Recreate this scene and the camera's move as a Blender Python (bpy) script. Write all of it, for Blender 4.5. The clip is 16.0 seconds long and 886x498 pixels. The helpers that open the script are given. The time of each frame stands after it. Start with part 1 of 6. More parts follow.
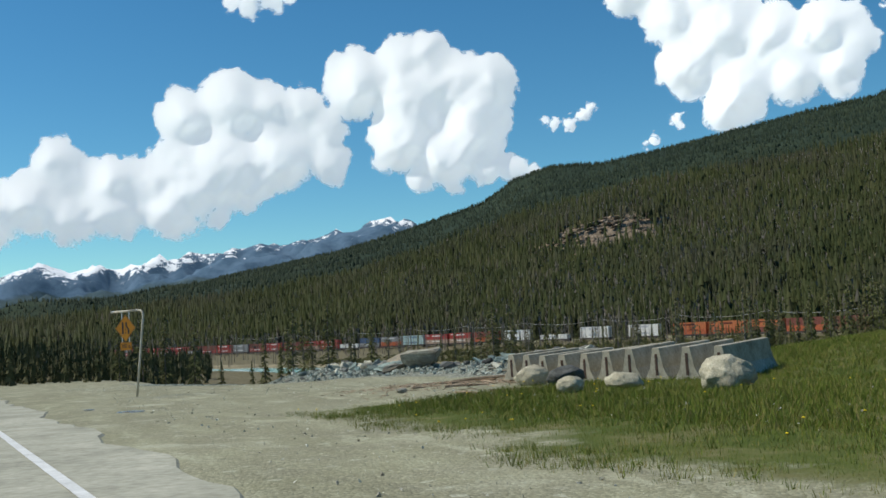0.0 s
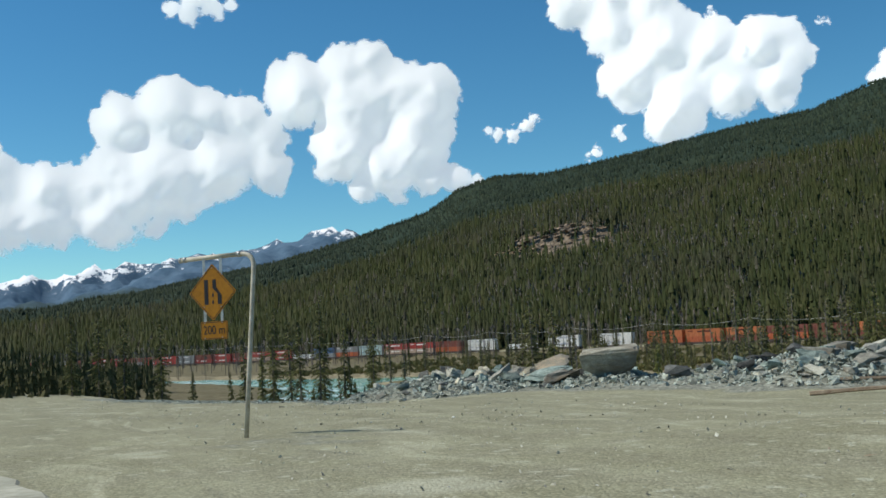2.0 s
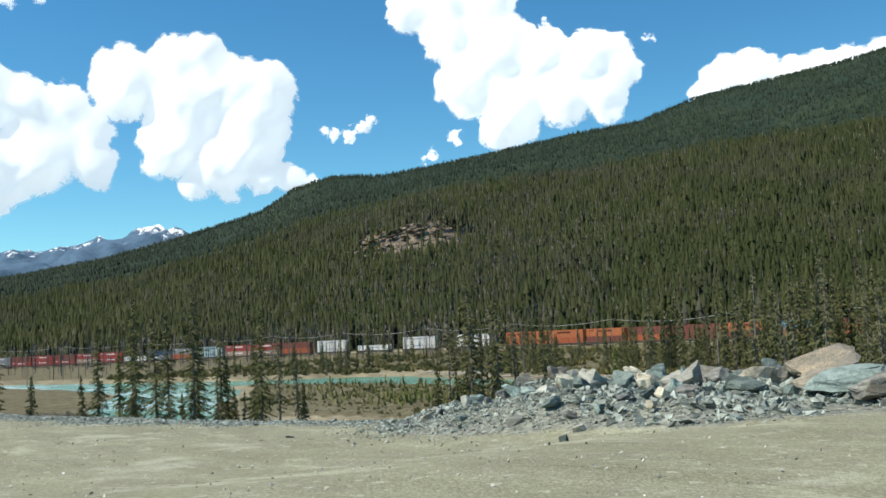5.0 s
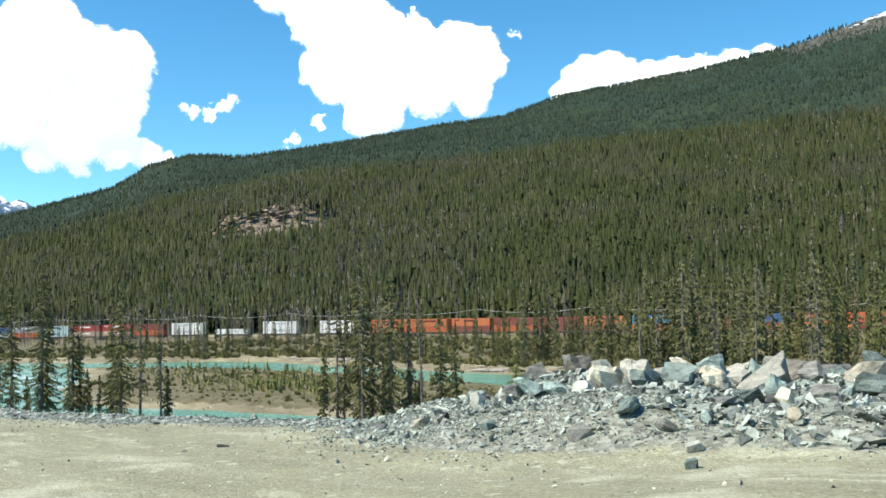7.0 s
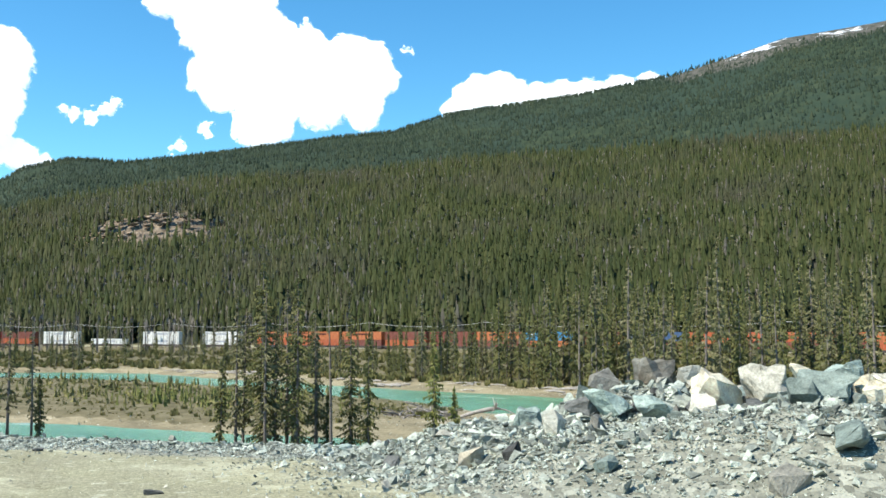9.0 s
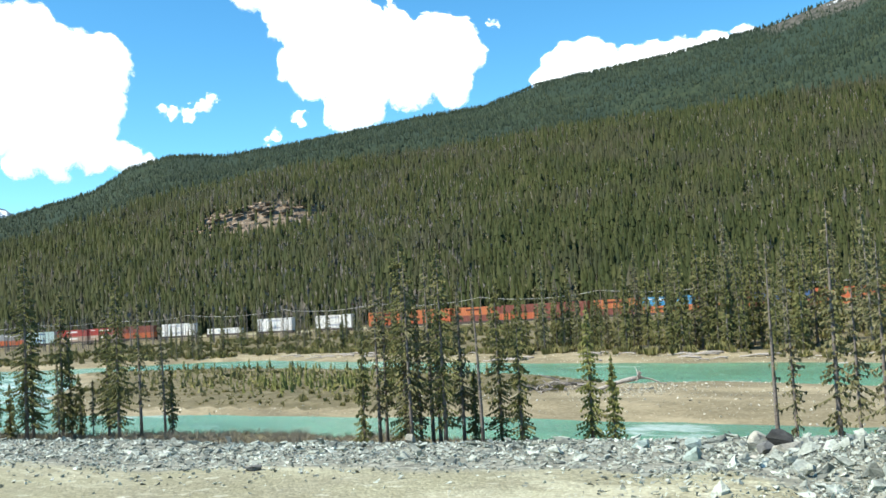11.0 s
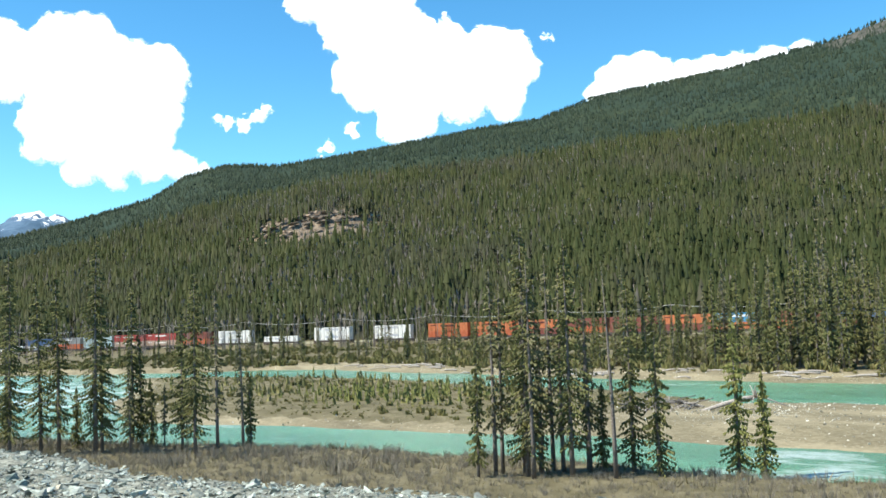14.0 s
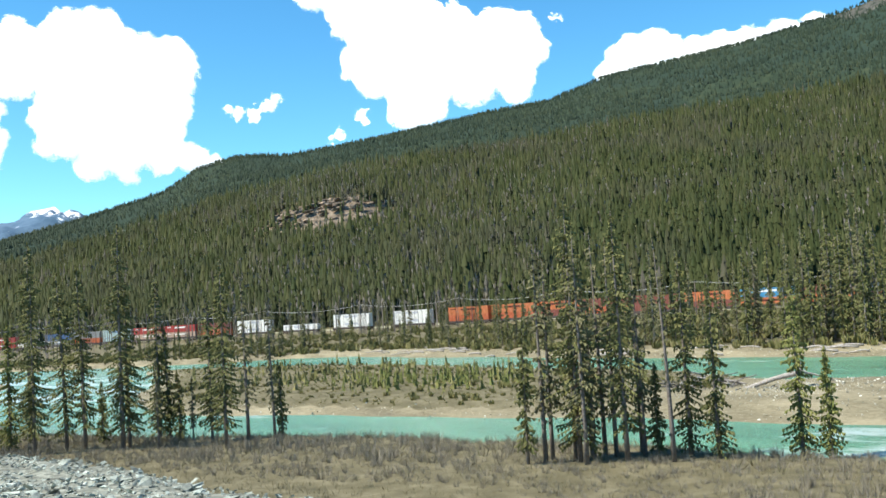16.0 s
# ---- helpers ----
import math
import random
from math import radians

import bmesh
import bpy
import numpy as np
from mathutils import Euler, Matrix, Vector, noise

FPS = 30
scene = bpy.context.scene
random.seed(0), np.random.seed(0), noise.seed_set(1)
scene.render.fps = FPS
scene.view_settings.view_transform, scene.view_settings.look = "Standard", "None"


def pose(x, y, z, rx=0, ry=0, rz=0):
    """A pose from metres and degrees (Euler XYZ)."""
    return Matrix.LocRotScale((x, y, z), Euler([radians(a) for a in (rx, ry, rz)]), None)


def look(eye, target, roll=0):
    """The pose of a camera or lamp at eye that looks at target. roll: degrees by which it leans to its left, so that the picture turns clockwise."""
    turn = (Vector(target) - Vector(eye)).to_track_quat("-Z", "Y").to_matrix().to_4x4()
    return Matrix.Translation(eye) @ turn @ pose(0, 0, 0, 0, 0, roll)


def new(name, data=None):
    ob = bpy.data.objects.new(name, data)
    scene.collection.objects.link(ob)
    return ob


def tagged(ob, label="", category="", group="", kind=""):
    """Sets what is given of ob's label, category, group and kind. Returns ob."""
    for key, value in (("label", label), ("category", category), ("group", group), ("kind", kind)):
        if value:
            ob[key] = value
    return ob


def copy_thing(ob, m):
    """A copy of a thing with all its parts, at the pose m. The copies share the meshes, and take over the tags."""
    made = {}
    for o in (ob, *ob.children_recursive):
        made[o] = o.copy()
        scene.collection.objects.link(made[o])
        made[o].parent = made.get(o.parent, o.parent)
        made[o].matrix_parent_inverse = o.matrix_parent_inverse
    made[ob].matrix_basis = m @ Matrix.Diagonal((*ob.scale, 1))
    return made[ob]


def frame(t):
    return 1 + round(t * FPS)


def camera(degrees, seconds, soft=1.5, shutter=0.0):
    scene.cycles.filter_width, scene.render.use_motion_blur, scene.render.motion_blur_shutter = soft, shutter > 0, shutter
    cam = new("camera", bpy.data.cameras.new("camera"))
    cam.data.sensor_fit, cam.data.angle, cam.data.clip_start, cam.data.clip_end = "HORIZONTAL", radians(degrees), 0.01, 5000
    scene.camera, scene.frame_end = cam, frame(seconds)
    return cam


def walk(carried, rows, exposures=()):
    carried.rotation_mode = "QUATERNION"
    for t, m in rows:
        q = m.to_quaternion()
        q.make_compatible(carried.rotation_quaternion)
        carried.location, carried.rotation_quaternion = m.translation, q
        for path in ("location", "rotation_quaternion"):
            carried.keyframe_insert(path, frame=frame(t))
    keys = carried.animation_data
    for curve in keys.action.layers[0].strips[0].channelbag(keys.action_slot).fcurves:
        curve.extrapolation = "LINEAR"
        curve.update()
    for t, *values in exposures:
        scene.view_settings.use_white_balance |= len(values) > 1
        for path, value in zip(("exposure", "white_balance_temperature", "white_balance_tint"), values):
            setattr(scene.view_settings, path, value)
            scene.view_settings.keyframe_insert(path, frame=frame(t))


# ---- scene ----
# ---------------------------------------------------------------- camera
cam = camera(48.01, 16.0, 1.6)
PATH = [
    (0, pose(0.000, 0.000, 1.200, 94.569, 2.866, -22.485)),
    (0.5, pose(-0.403, 6.708, 1.052, 94.647, 2.946, -22.986)),
    (1, pose(-0.719, 12.996, 0.922, 94.627, 3.014, -23.788)),
    (1.5, pose(-0.821, 18.462, 0.838, 94.790, 2.961, -24.946)),
    (2, pose(-0.864, 23.405, 0.764, 95.041, 2.986, -25.940)),
    (2.5, pose(-0.794, 27.978, 0.711, 95.237, 2.814, -26.868)),
    (3, pose(-0.663, 32.482, 0.636, 95.620, 2.513, -27.745)),
    (3.5, pose(-0.489, 36.236, 0.591, 95.687, 2.665, -28.733)),
    (4, pose(-0.278, 39.520, 0.523, 95.385, 3.135, -30.586)),
    (4.5, pose(-0.016, 42.085, 0.557, 95.136, 3.163, -33.193)),
    (6.8, pose(2.268, 51.650, 0.417, 93.424, 0.970, -43.008)),
    (7, pose(2.506, 52.281, 0.324, 93.739, 1.103, -43.938)),
    (7.5, pose(3.210, 53.767, 0.226, 94.075, 1.310, -47.073)),
    (8, pose(4.032, 55.404, 0.137, 94.487, 0.483, -49.825)),
    (8.2, pose(4.365, 56.060, 0.079, 94.461, -0.177, -50.743)),
    (10.3, pose(7.322, 62.811, -0.413, 93.930, 2.132, -48.099)),
    (10.5, pose(7.535, 63.427, -0.435, 93.326, 2.835, -47.051)),
    (11, pose(8.047, 65.261, -0.486, 93.300, 3.289, -44.687)),
    (11.5, pose(8.487, 67.023, -0.559, 93.417, 3.888, -43.392)),
    (12, pose(8.899, 68.853, -0.634, 93.156, 3.135, -42.437)),
    (12.5, pose(9.316, 70.410, -0.701, 93.734, 2.343, -42.059)),
    (13, pose(9.762, 71.990, -0.767, 94.757, 2.084, -41.964)),
    (13.5, pose(10.134, 73.288, -0.837, 94.202, 3.109, -41.881)),
    (14, pose(10.530, 74.736, -0.910, 94.195, 2.100, -41.933)),
    (14.5, pose(10.833, 75.803, -0.980, 94.019, 2.887, -41.863)),
    (15, pose(11.113, 76.751, -1.023, 94.012, 2.836, -41.788)),
    (15.5, pose(11.304, 77.425, -1.048, 93.436, 3.704, -41.479)),
    (16, pose(11.531, 78.279, -1.066, 93.358, 3.668, -41.043)),
]
walk(cam, PATH, [(0.0, -0.22), (3.5, -0.15), (4.5, 0.06), (7.0, 0.66), (8.0, 0.74), (10.5, 0.84), (16.0, 0.84)])

# ---------------------------------------------------------------- world and sun
SUN_AZ, SUN_EL = -64.0, 51.0
world = bpy.data.worlds.new("sky")
scene.world = world
world.use_nodes = True
wnt = world.node_tree
sky = wnt.nodes.new("ShaderNodeTexSky")
sky.sky_type = "NISHITA"
sky.sun_disc = False
sky.sun_elevation, sky.sun_rotation = radians(SUN_EL), radians(SUN_AZ)
sky.altitude = 1200
sky.air_density, sky.dust_density, sky.ozone_density = 1.0, 0.2, 1.2
wnt.nodes["Background"].inputs[1].default_value = 0.118
hue = wnt.nodes.new("ShaderNodeHueSaturation")
hue.inputs["Saturation"].default_value = 1.28
wnt.links.new(sky.outputs[0], hue.inputs["Color"])
cast = wnt.nodes.new("ShaderNodeMix")
cast.data_type, cast.blend_type = "RGBA", "MULTIPLY"
cast.inputs[0].default_value = 1.0
cast.inputs[7].default_value = (0.74, 1.1, 1.06, 1)
wnt.links.new(hue.outputs[0], cast.inputs[6])
wnt.links.new(cast.outputs[2], wnt.nodes["Background"].inputs[0])
sun = new("sun", bpy.data.lights.new("sun", "SUN"))
sun.data.energy, sun.data.angle, sun.data.color = 4.5, radians(0.5), (1.0, 0.945, 0.83)
sa, se = radians(SUN_AZ), radians(SUN_EL)
SUN_DIR = Vector((math.sin(sa) * math.cos(se), math.cos(sa) * math.cos(se), math.sin(se)))
sun.matrix_world = look(SUN_DIR * 300, (0, 0, 0))


# ---------------------------------------------------------------- node helpers and materials
class Mat:
    """A node material with short helpers."""

    def __init__(self, name, rough=0.9, spec=0.3, metal=0.0):
        self.m = bpy.data.materials.new(name)
        self.m.use_nodes = True
        self.nt = self.m.node_tree
        self.b = self.nt.nodes["Principled BSDF"]
        self.b.inputs["Roughness"].default_value = rough
        self.b.inputs["Specular IOR Level"].default_value = spec
        self.b.inputs["Metallic"].default_value = metal

    def n(self, kind):
        return self.nt.nodes.new(kind)

    def put(self, a, socket):
        if isinstance(a, (int, float)):
            socket.default_value = a
        elif isinstance(a, tuple):
            socket.default_value = (*a, 1) if len(a) == 3 and socket.type == "RGBA" else a
        else:
            self.nt.links.new(a, socket)

    def pos(self):
        return self.n("ShaderNodeNewGeometry").outputs["Position"]

    def local(self):
        return self.n("ShaderNodeTexCoord").outputs["Object"]

    def island(self):
        return self.n("ShaderNodeNewGeometry").outputs["Random Per Island"]

    def rnd(self):
        return self.n("ShaderNodeObjectInfo").outputs["Random"]

    def attr(self, name):
        a = self.n("ShaderNodeAttribute")
        a.attribute_name = name
        s = self.n("ShaderNodeSeparateColor")
        self.nt.links.new(a.outputs["Color"], s.inputs[0])
        return s.outputs[0], s.outputs[1], s.outputs[2], a.outputs["Alpha"]

    def stretch(self, vec, s):
        v = self.n("ShaderNodeVectorMath")
        v.operation = "MULTIPLY"
        self.put(vec, v.inputs[0])
        v.inputs[1].default_value = s
        return v.outputs[0]

    def noise(self, vec, scale, detail=4, rough=0.55, distort=0.0):
        t = self.n("ShaderNodeTexNoise")
        self.put(vec, t.inputs["Vector"])
        t.inputs["Scale"].default_value, t.inputs["Detail"].default_value = scale, detail
        t.inputs["Roughness"].default_value, t.inputs["Distortion"].default_value = rough, distort
        return t.outputs["Fac"]

    def cells(self, vec, scale, feature="F1"):
        t = self.n("ShaderNodeTexVoronoi")
        t.feature = feature
        self.put(vec, t.inputs["Vector"])
        t.inputs["Scale"].default_value = scale
        return t.outputs

    def math(self, op, a, b=0.0, clamp=False):
        t = self.n("ShaderNodeMath")
        t.operation, t.use_clamp = op, clamp
        self.put(a, t.inputs[0])
        self.put(b, t.inputs[1])
        return t.outputs[0]

    def ramp(self, fac, *stops):
        r = self.n("ShaderNodeValToRGB")
        self.put(fac, r.inputs[0])
        el = r.color_ramp.elements
        while len(el) < len(stops):
            el.new(0.5)
        for e, (p, c) in zip(el, stops):
            e.position = p
            e.color = (*c, 1) if isinstance(c, tuple) else (c, c, c, 1)
        return r.outputs[0]

    def mix(self, fac, a, b, mode="MIX"):
        x = self.n("ShaderNodeMix")
        x.data_type, x.blend_type = "RGBA", mode
        self.put(fac, x.inputs[0])
        self.put(a, x.inputs[6])
        self.put(b, x.inputs[7])
        return x.outputs[2]

    def color(self, c):
        self.put(c, self.b.inputs["Base Color"])
        return self

    def rough(self, r):
        self.put(r, self.b.inputs["Roughness"])
        return self

    def bump(self, h, dist=0.02, strength=0.6):
        u = self.n("ShaderNodeBump")
        u.inputs["Distance"].default_value, u.inputs["Strength"].default_value = dist, strength
        self.put(h, u.inputs["Height"])
        self.nt.links.new(u.outputs[0], self.b.inputs["Normal"])
        return self


def ground_material():
    k = Mat("ground", 0.95, 0.15)
    p = k.pos()
    big, mid, fine = k.noise(p, 0.12, 5), k.noise(p, 0.9, 5), k.noise(p, 14, 4)
    streak = k.noise(k.stretch(p, (0.5, 0.12, 1)), 1.6, 5)
    peb = k.cells(p, 26)
    a, b = k.attr("zone_a"), k.attr("zone_b")

    def mask(m, n, width=0.5):
        return k.ramp(k.math("ADD", m, k.math("MULTIPLY", k.math("SUBTRACT", n, 0.5), width)), (0.42, 0.0), (0.58, 1.0))

    tan = k.ramp(streak, (0.3, (0.197, 0.186, 0.107)), (0.5, (0.282, 0.272, 0.165)), (0.72, (0.398, 0.388, 0.253)))
    tan = k.mix(k.ramp(mid, (0.35, 0.0), (0.65, 0.55)), tan, (0.213, 0.197, 0.140))
    tan = k.mix(k.ramp(k.noise(p, 0.35, 3), (0.6, 0.0), (0.7, 0.7)), tan, (0.552, 0.540, 0.408))
    tan = k.mix(k.ramp(k.noise(k.stretch(p, (1.0, 0.3, 1)), 0.7, 6, 0.7, 0.8), (0.56, 0.0), (0.64, 0.6)), tan, (0.530, 0.517, 0.365))
    tan = k.mix(k.ramp(k.noise(k.stretch(p, (1.0, 0.25, 1)), 1.3, 6, 0.7, 0.5), (0.58, 0.0), (0.68, 0.55)), tan, (0.159, 0.152, 0.107))
    tan = k.mix(k.ramp(k.cells(p, 7)["Color"], (0.86, 0.0), (0.9, 0.6)), tan, (0.552, 0.551, 0.429))
    tan = k.mix(0.38, tan, k.ramp(peb["Color"], (0.0, (0.084, 0.081, 0.054)), (0.55, (0.297, 0.288, 0.194)), (1.0, (0.615, 0.608, 0.440))))
    grey = k.ramp(k.cells(p, 9)["Color"], (0.1, (0.134, 0.136, 0.107)), (0.6, (0.252, 0.255, 0.202)), (0.95, (0.395, 0.400, 0.323)))
    grass = k.ramp(mid, (0.3, (0.062, 0.088, 0.015)), (0.5, (0.1, 0.118, 0.028)), (0.68, (0.18, 0.165, 0.075)))
    dry = k.ramp(k.noise(p, 0.5, 6, 0.7), (0.3, (0.09, 0.08, 0.043)), (0.5, (0.15, 0.13, 0.073)), (0.7, (0.235, 0.205, 0.125)))
    bar = k.ramp(k.noise(k.stretch(p, (1, 0.35, 1)), 0.22, 6, 0.65), (0.3, (0.13, 0.11, 0.06)), (0.5, (0.225, 0.19, 0.108)), (0.68, (0.38, 0.325, 0.2)))
    bar = k.mix(0.3, bar, k.ramp(k.cells(p, 3.2)["Color"], (0.0, (0.08, 0.07, 0.05)), (1.0, (0.4, 0.36, 0.26))))
    floor = k.ramp(mid, (0.3, (0.075, 0.072, 0.03)), (0.7, (0.16, 0.135, 0.075)))
    # far forest: haze blue and cloud-shadow dimness are put into its colour
    far = k.ramp(k.noise(k.stretch(p, (1, 1, 0.5)), 0.03, 9, 0.8), (0.3, (0.014, 0.026, 0.018)), (0.52, (0.029, 0.044, 0.024)), (0.72, (0.065, 0.074, 0.034)))
    far = k.mix(k.ramp(k.noise(p, 0.0035, 5, 0.6), (0.42, 0.0), (0.58, 0.7)), far, (0.024, 0.042, 0.03))
    rock = k.ramp(k.noise(k.stretch(p, (1, 1, 2.2)), 0.16, 9, 0.85), (0.36, (0.05, 0.04, 0.03)), (0.5, (0.2, 0.155, 0.11)), (0.66, (0.42, 0.35, 0.27)))
    # bare rock of the peaks, with the distance haze painted in as blue
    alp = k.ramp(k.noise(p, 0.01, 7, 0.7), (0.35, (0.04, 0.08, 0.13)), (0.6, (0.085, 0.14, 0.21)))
    xyz = k.n("ShaderNodeSeparateXYZ")
    k.put(p, xyz.inputs[0])
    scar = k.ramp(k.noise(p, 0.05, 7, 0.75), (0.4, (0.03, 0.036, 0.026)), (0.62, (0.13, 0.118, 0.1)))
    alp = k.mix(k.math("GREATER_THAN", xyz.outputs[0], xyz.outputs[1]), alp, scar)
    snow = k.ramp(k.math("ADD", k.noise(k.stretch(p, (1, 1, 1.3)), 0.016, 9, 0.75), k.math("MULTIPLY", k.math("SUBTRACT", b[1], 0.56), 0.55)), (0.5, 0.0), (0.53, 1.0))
    c = k.mix(mask(b[2], mid), tan, grey)
    c = k.mix(mask(a[0], mid, 0.8), c, grass)
    c = k.mix(mask(a[1], mid, 0.6), c, dry)
    c = k.mix(mask(a[2], mid, 0.4), c, bar)
    c = k.mix(mask(b[0], k.noise(p, 0.05, 5), 0.5), c, k.mix(b[3], floor, far))
    c = k.mix(mask(a[3], k.noise(p, 0.09, 6, 0.7), 1.5), c, rock)
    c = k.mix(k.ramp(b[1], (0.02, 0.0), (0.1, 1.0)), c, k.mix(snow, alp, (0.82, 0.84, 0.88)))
    k.color(c)
    h = k.math("ADD", k.math("MULTIPLY", fine, 0.5), k.math("MULTIPLY", peb["Distance"], -0.5))
    k.bump(h, 0.04, 0.65)
    return k.m


def simple(name, stops, scale=3.0, rough=0.8, spec=0.3, metal=0.0, bump=0.0, detail=5, local=True, vary=0.0):
    """A mottled surface: a colour ramp over noise, with finer grain over it, and a difference from piece to piece."""
    k = Mat(name, rough, spec, metal)
    p = k.local() if local else k.pos()
    n = k.noise(p, scale, detail, 0.65)
    c = k.ramp(n, *stops)
    g = k.noise(p, scale * 9, 3)
    c = k.mix(0.35, c, k.ramp(g, (0.3, 0.25), (0.7, 0.75)), "OVERLAY")
    if vary:
        r = k.math("ADD", k.island(), k.rnd())
        c = k.mix(vary, c, k.ramp(k.math("FRACT", r), (0.0, 0.22), (1.0, 0.78)), "OVERLAY")
    k.color(c)
    if bump:
        k.bump(k.math("ADD", n, k.math("MULTIPLY", g, 0.5)), bump, 0.7)
    return k.m


def foliage(name, stops, rough=0.75, world_noise=0.0, patch=None, tint=False):
    """Leaves and needles: a colour for each spray or, with tint, for each tree of a wood, which also shifts over the land."""
    k = Mat(name, rough, 0.12)
    if tint:
        a = k.n("ShaderNodeAttribute")
        a.attribute_name = "tint"
        r = a.outputs["Fac"]
    else:
        r = k.math("FRACT", k.math("ADD", k.island(), k.math("MULTIPLY", k.rnd(), 0.37)))
    if world_noise:
        n = k.ramp(k.noise(k.pos(), world_noise, 6, 0.65), (0.36, 0.0), (0.64, 1.0))
        r = k.math("ADD", k.math("MULTIPLY", r, 0.62), k.math("MULTIPLY", n, 0.38))
    c = k.ramp(r, *stops)
    if tint:
        c = k.mix(0.3, c, k.ramp(k.island(), (0.0, 0.3), (1.0, 0.7)), "OVERLAY")
    if patch:
        c = k.mix(k.ramp(k.noise(k.stretch(k.pos(), (1, 1, 1.8)), 0.011, 6, 0.65), (0.48, 0.0), (0.68, 0.6)), c, patch)
    k.color(c)
    k.b.inputs["Subsurface Weight"].default_value = 0.0
    return k.m


def stone(name, dark, mid_c, light, stain=None, scale=2.2, beds=2.4, vary=0.75):
    """Broken rock: bedding streaks, freckles, and a difference from stone to stone."""
    k = Mat(name, 0.88, 0.25)
    p = k.local()
    bed = k.noise(k.stretch(p, (1.0, 1.0, beds)), scale, 7, 0.7, 0.6)
    c = k.ramp(bed, (0.28, dark), (0.5, mid_c), (0.72, light))
    c = k.mix(0.4, c, k.ramp(k.noise(p, scale * 14, 3), (0.3, 0.2), (0.7, 0.8)), "OVERLAY")
    r = k.math("FRACT", k.math("ADD", k.island(), k.rnd()))
    c = k.mix(vary, c, k.ramp(r, (0.0, 0.12), (0.5, 0.5), (1.0, 0.92)), "OVERLAY")
    if stain:
        c = k.mix(k.ramp(k.noise(p, scale * 0.5, 5), (0.45, 0.0), (0.6, 0.75)), c, stain)
    k.color(c)
    k.bump(k.math("ADD", bed, k.math("MULTIPLY", k.noise(p, scale * 6, 5), 0.5)), 0.06, 0.8)
    return k.m


def paint(name, col, wear=0.25, rough=0.5, scale=0.8):
    """Weathered paint on steel, with streaks of grime."""
    k = Mat(name, rough, 0.35)
    p = k.local()
    s = k.noise(k.stretch(p, (1.0, 1.0, 0.25)), scale * 3, 6, 0.65)
    d = tuple(0.55 * v for v in col)
    l = tuple(min(1.0, 0.08 + 1.05 * v) for v in col)
    c = k.ramp(s, (0.3, d), (0.5, col), (0.75, l))
    c = k.mix(k.ramp(k.noise(p, scale * 1.7, 6), (0.58, 0.0), (0.66, wear)), c, (0.13, 0.09, 0.065))
    k.color(c)
    return k.m


M_GROUND = ground_material()
M_FOREST = foliage("conifer_forest", ((0.0, (0.0192, 0.0286, 0.0101)), (0.3, (0.0287, 0.0383, 0.0118)), (0.6, (0.0383, 0.0466, 0.0151)), (0.8, (0.0513, 0.0564, 0.0202)), (0.9, (0.0561, 0.0541, 0.0370)), (1.0, (0.0788, 0.0751, 0.0630))), world_noise=0.02, patch=(0.0425, 0.0420, 0.0302), tint=True)
M_ASPEN = foliage("budding_aspen", ((0.0, (0.1, 0.1, 0.05)), (0.5, (0.15, 0.145, 0.075)), (1.0, (0.2, 0.175, 0.12))))
# base colour carries the haze and cloud shade of the far mountain
M_FARFOREST = foliage("distant_conifers_hazed", ((0.0, (0.0111, 0.0218, 0.0156)), (0.5, (0.0204, 0.0342, 0.0204)), (1.0, (0.0400, 0.0503, 0.0253))), world_noise=0.006)
M_NEEDLE = foliage("spruce_needles", ((0.0, (0.09, 0.096, 0.036)), (0.5, (0.13, 0.132, 0.048)), (0.85, (0.155, 0.152, 0.056)), (1.0, (0.172, 0.16, 0.072))))
M_NEEDLE_OLD = foliage("thin_spruce_needles", ((0.0, (0.1, 0.1, 0.048)), (0.5, (0.145, 0.14, 0.064)), (1.0, (0.195, 0.176, 0.1))))
M_NEEDLE_YOUNG = foliage("young_spruce_needles", ((0.0, (0.13, 0.148, 0.044)), (1.0, (0.215, 0.215, 0.07))))
M_SHRUB = foliage("willow_scrub", ((0.0, (0.11, 0.112, 0.038)), (0.5, (0.185, 0.175, 0.064)), (0.85, (0.27, 0.24, 0.1)), (1.0, (0.22, 0.185, 0.12))))
M_GRASS = foliage("grass_blades", ((0.0, (0.1, 0.15, 0.018)), (0.5, (0.15, 0.19, 0.03)), (0.8, (0.21, 0.195, 0.045)), (1.0, (0.33, 0.265, 0.11))))
M_DRYGRASS = foliage("dry_grass", ((0.0, (0.13, 0.115, 0.065)), (0.5, (0.22, 0.19, 0.11)), (0.8, (0.32, 0.28, 0.18)), (1.0, (0.18, 0.17, 0.07))))
M_WOODS = foliage("open_conifer_woods", ((0.0, (0.0440, 0.0486, 0.0194)), (0.5, (0.0748, 0.0765, 0.0317)), (0.85, (0.1100, 0.1035, 0.0484)), (1.0, (0.1408, 0.1260, 0.0748))))
M_BRUSH = foliage("bare_brush_stems", ((0.0, (0.12, 0.106, 0.08)), (0.5, (0.215, 0.192, 0.15)), (0.85, (0.32, 0.29, 0.235)), (1.0, (0.2, 0.195, 0.085))))
M_BARK = simple("grey_bark", ((0.3, (0.1, 0.085, 0.07)), (0.7, (0.26, 0.23, 0.2))), 6, 0.9, 0.1, bump=0.02)
M_DEADWOOD = simple("bleached_driftwood", ((0.3, (0.2, 0.175, 0.15)), (0.7, (0.48, 0.44, 0.39))), 5, 0.85, 0.15, bump=0.02)
M_JAM = simple("weathered_grey_wood", ((0.3, (0.09, 0.08, 0.07)), (0.7, (0.27, 0.245, 0.215))), 5, 0.9, 0.1, bump=0.02)
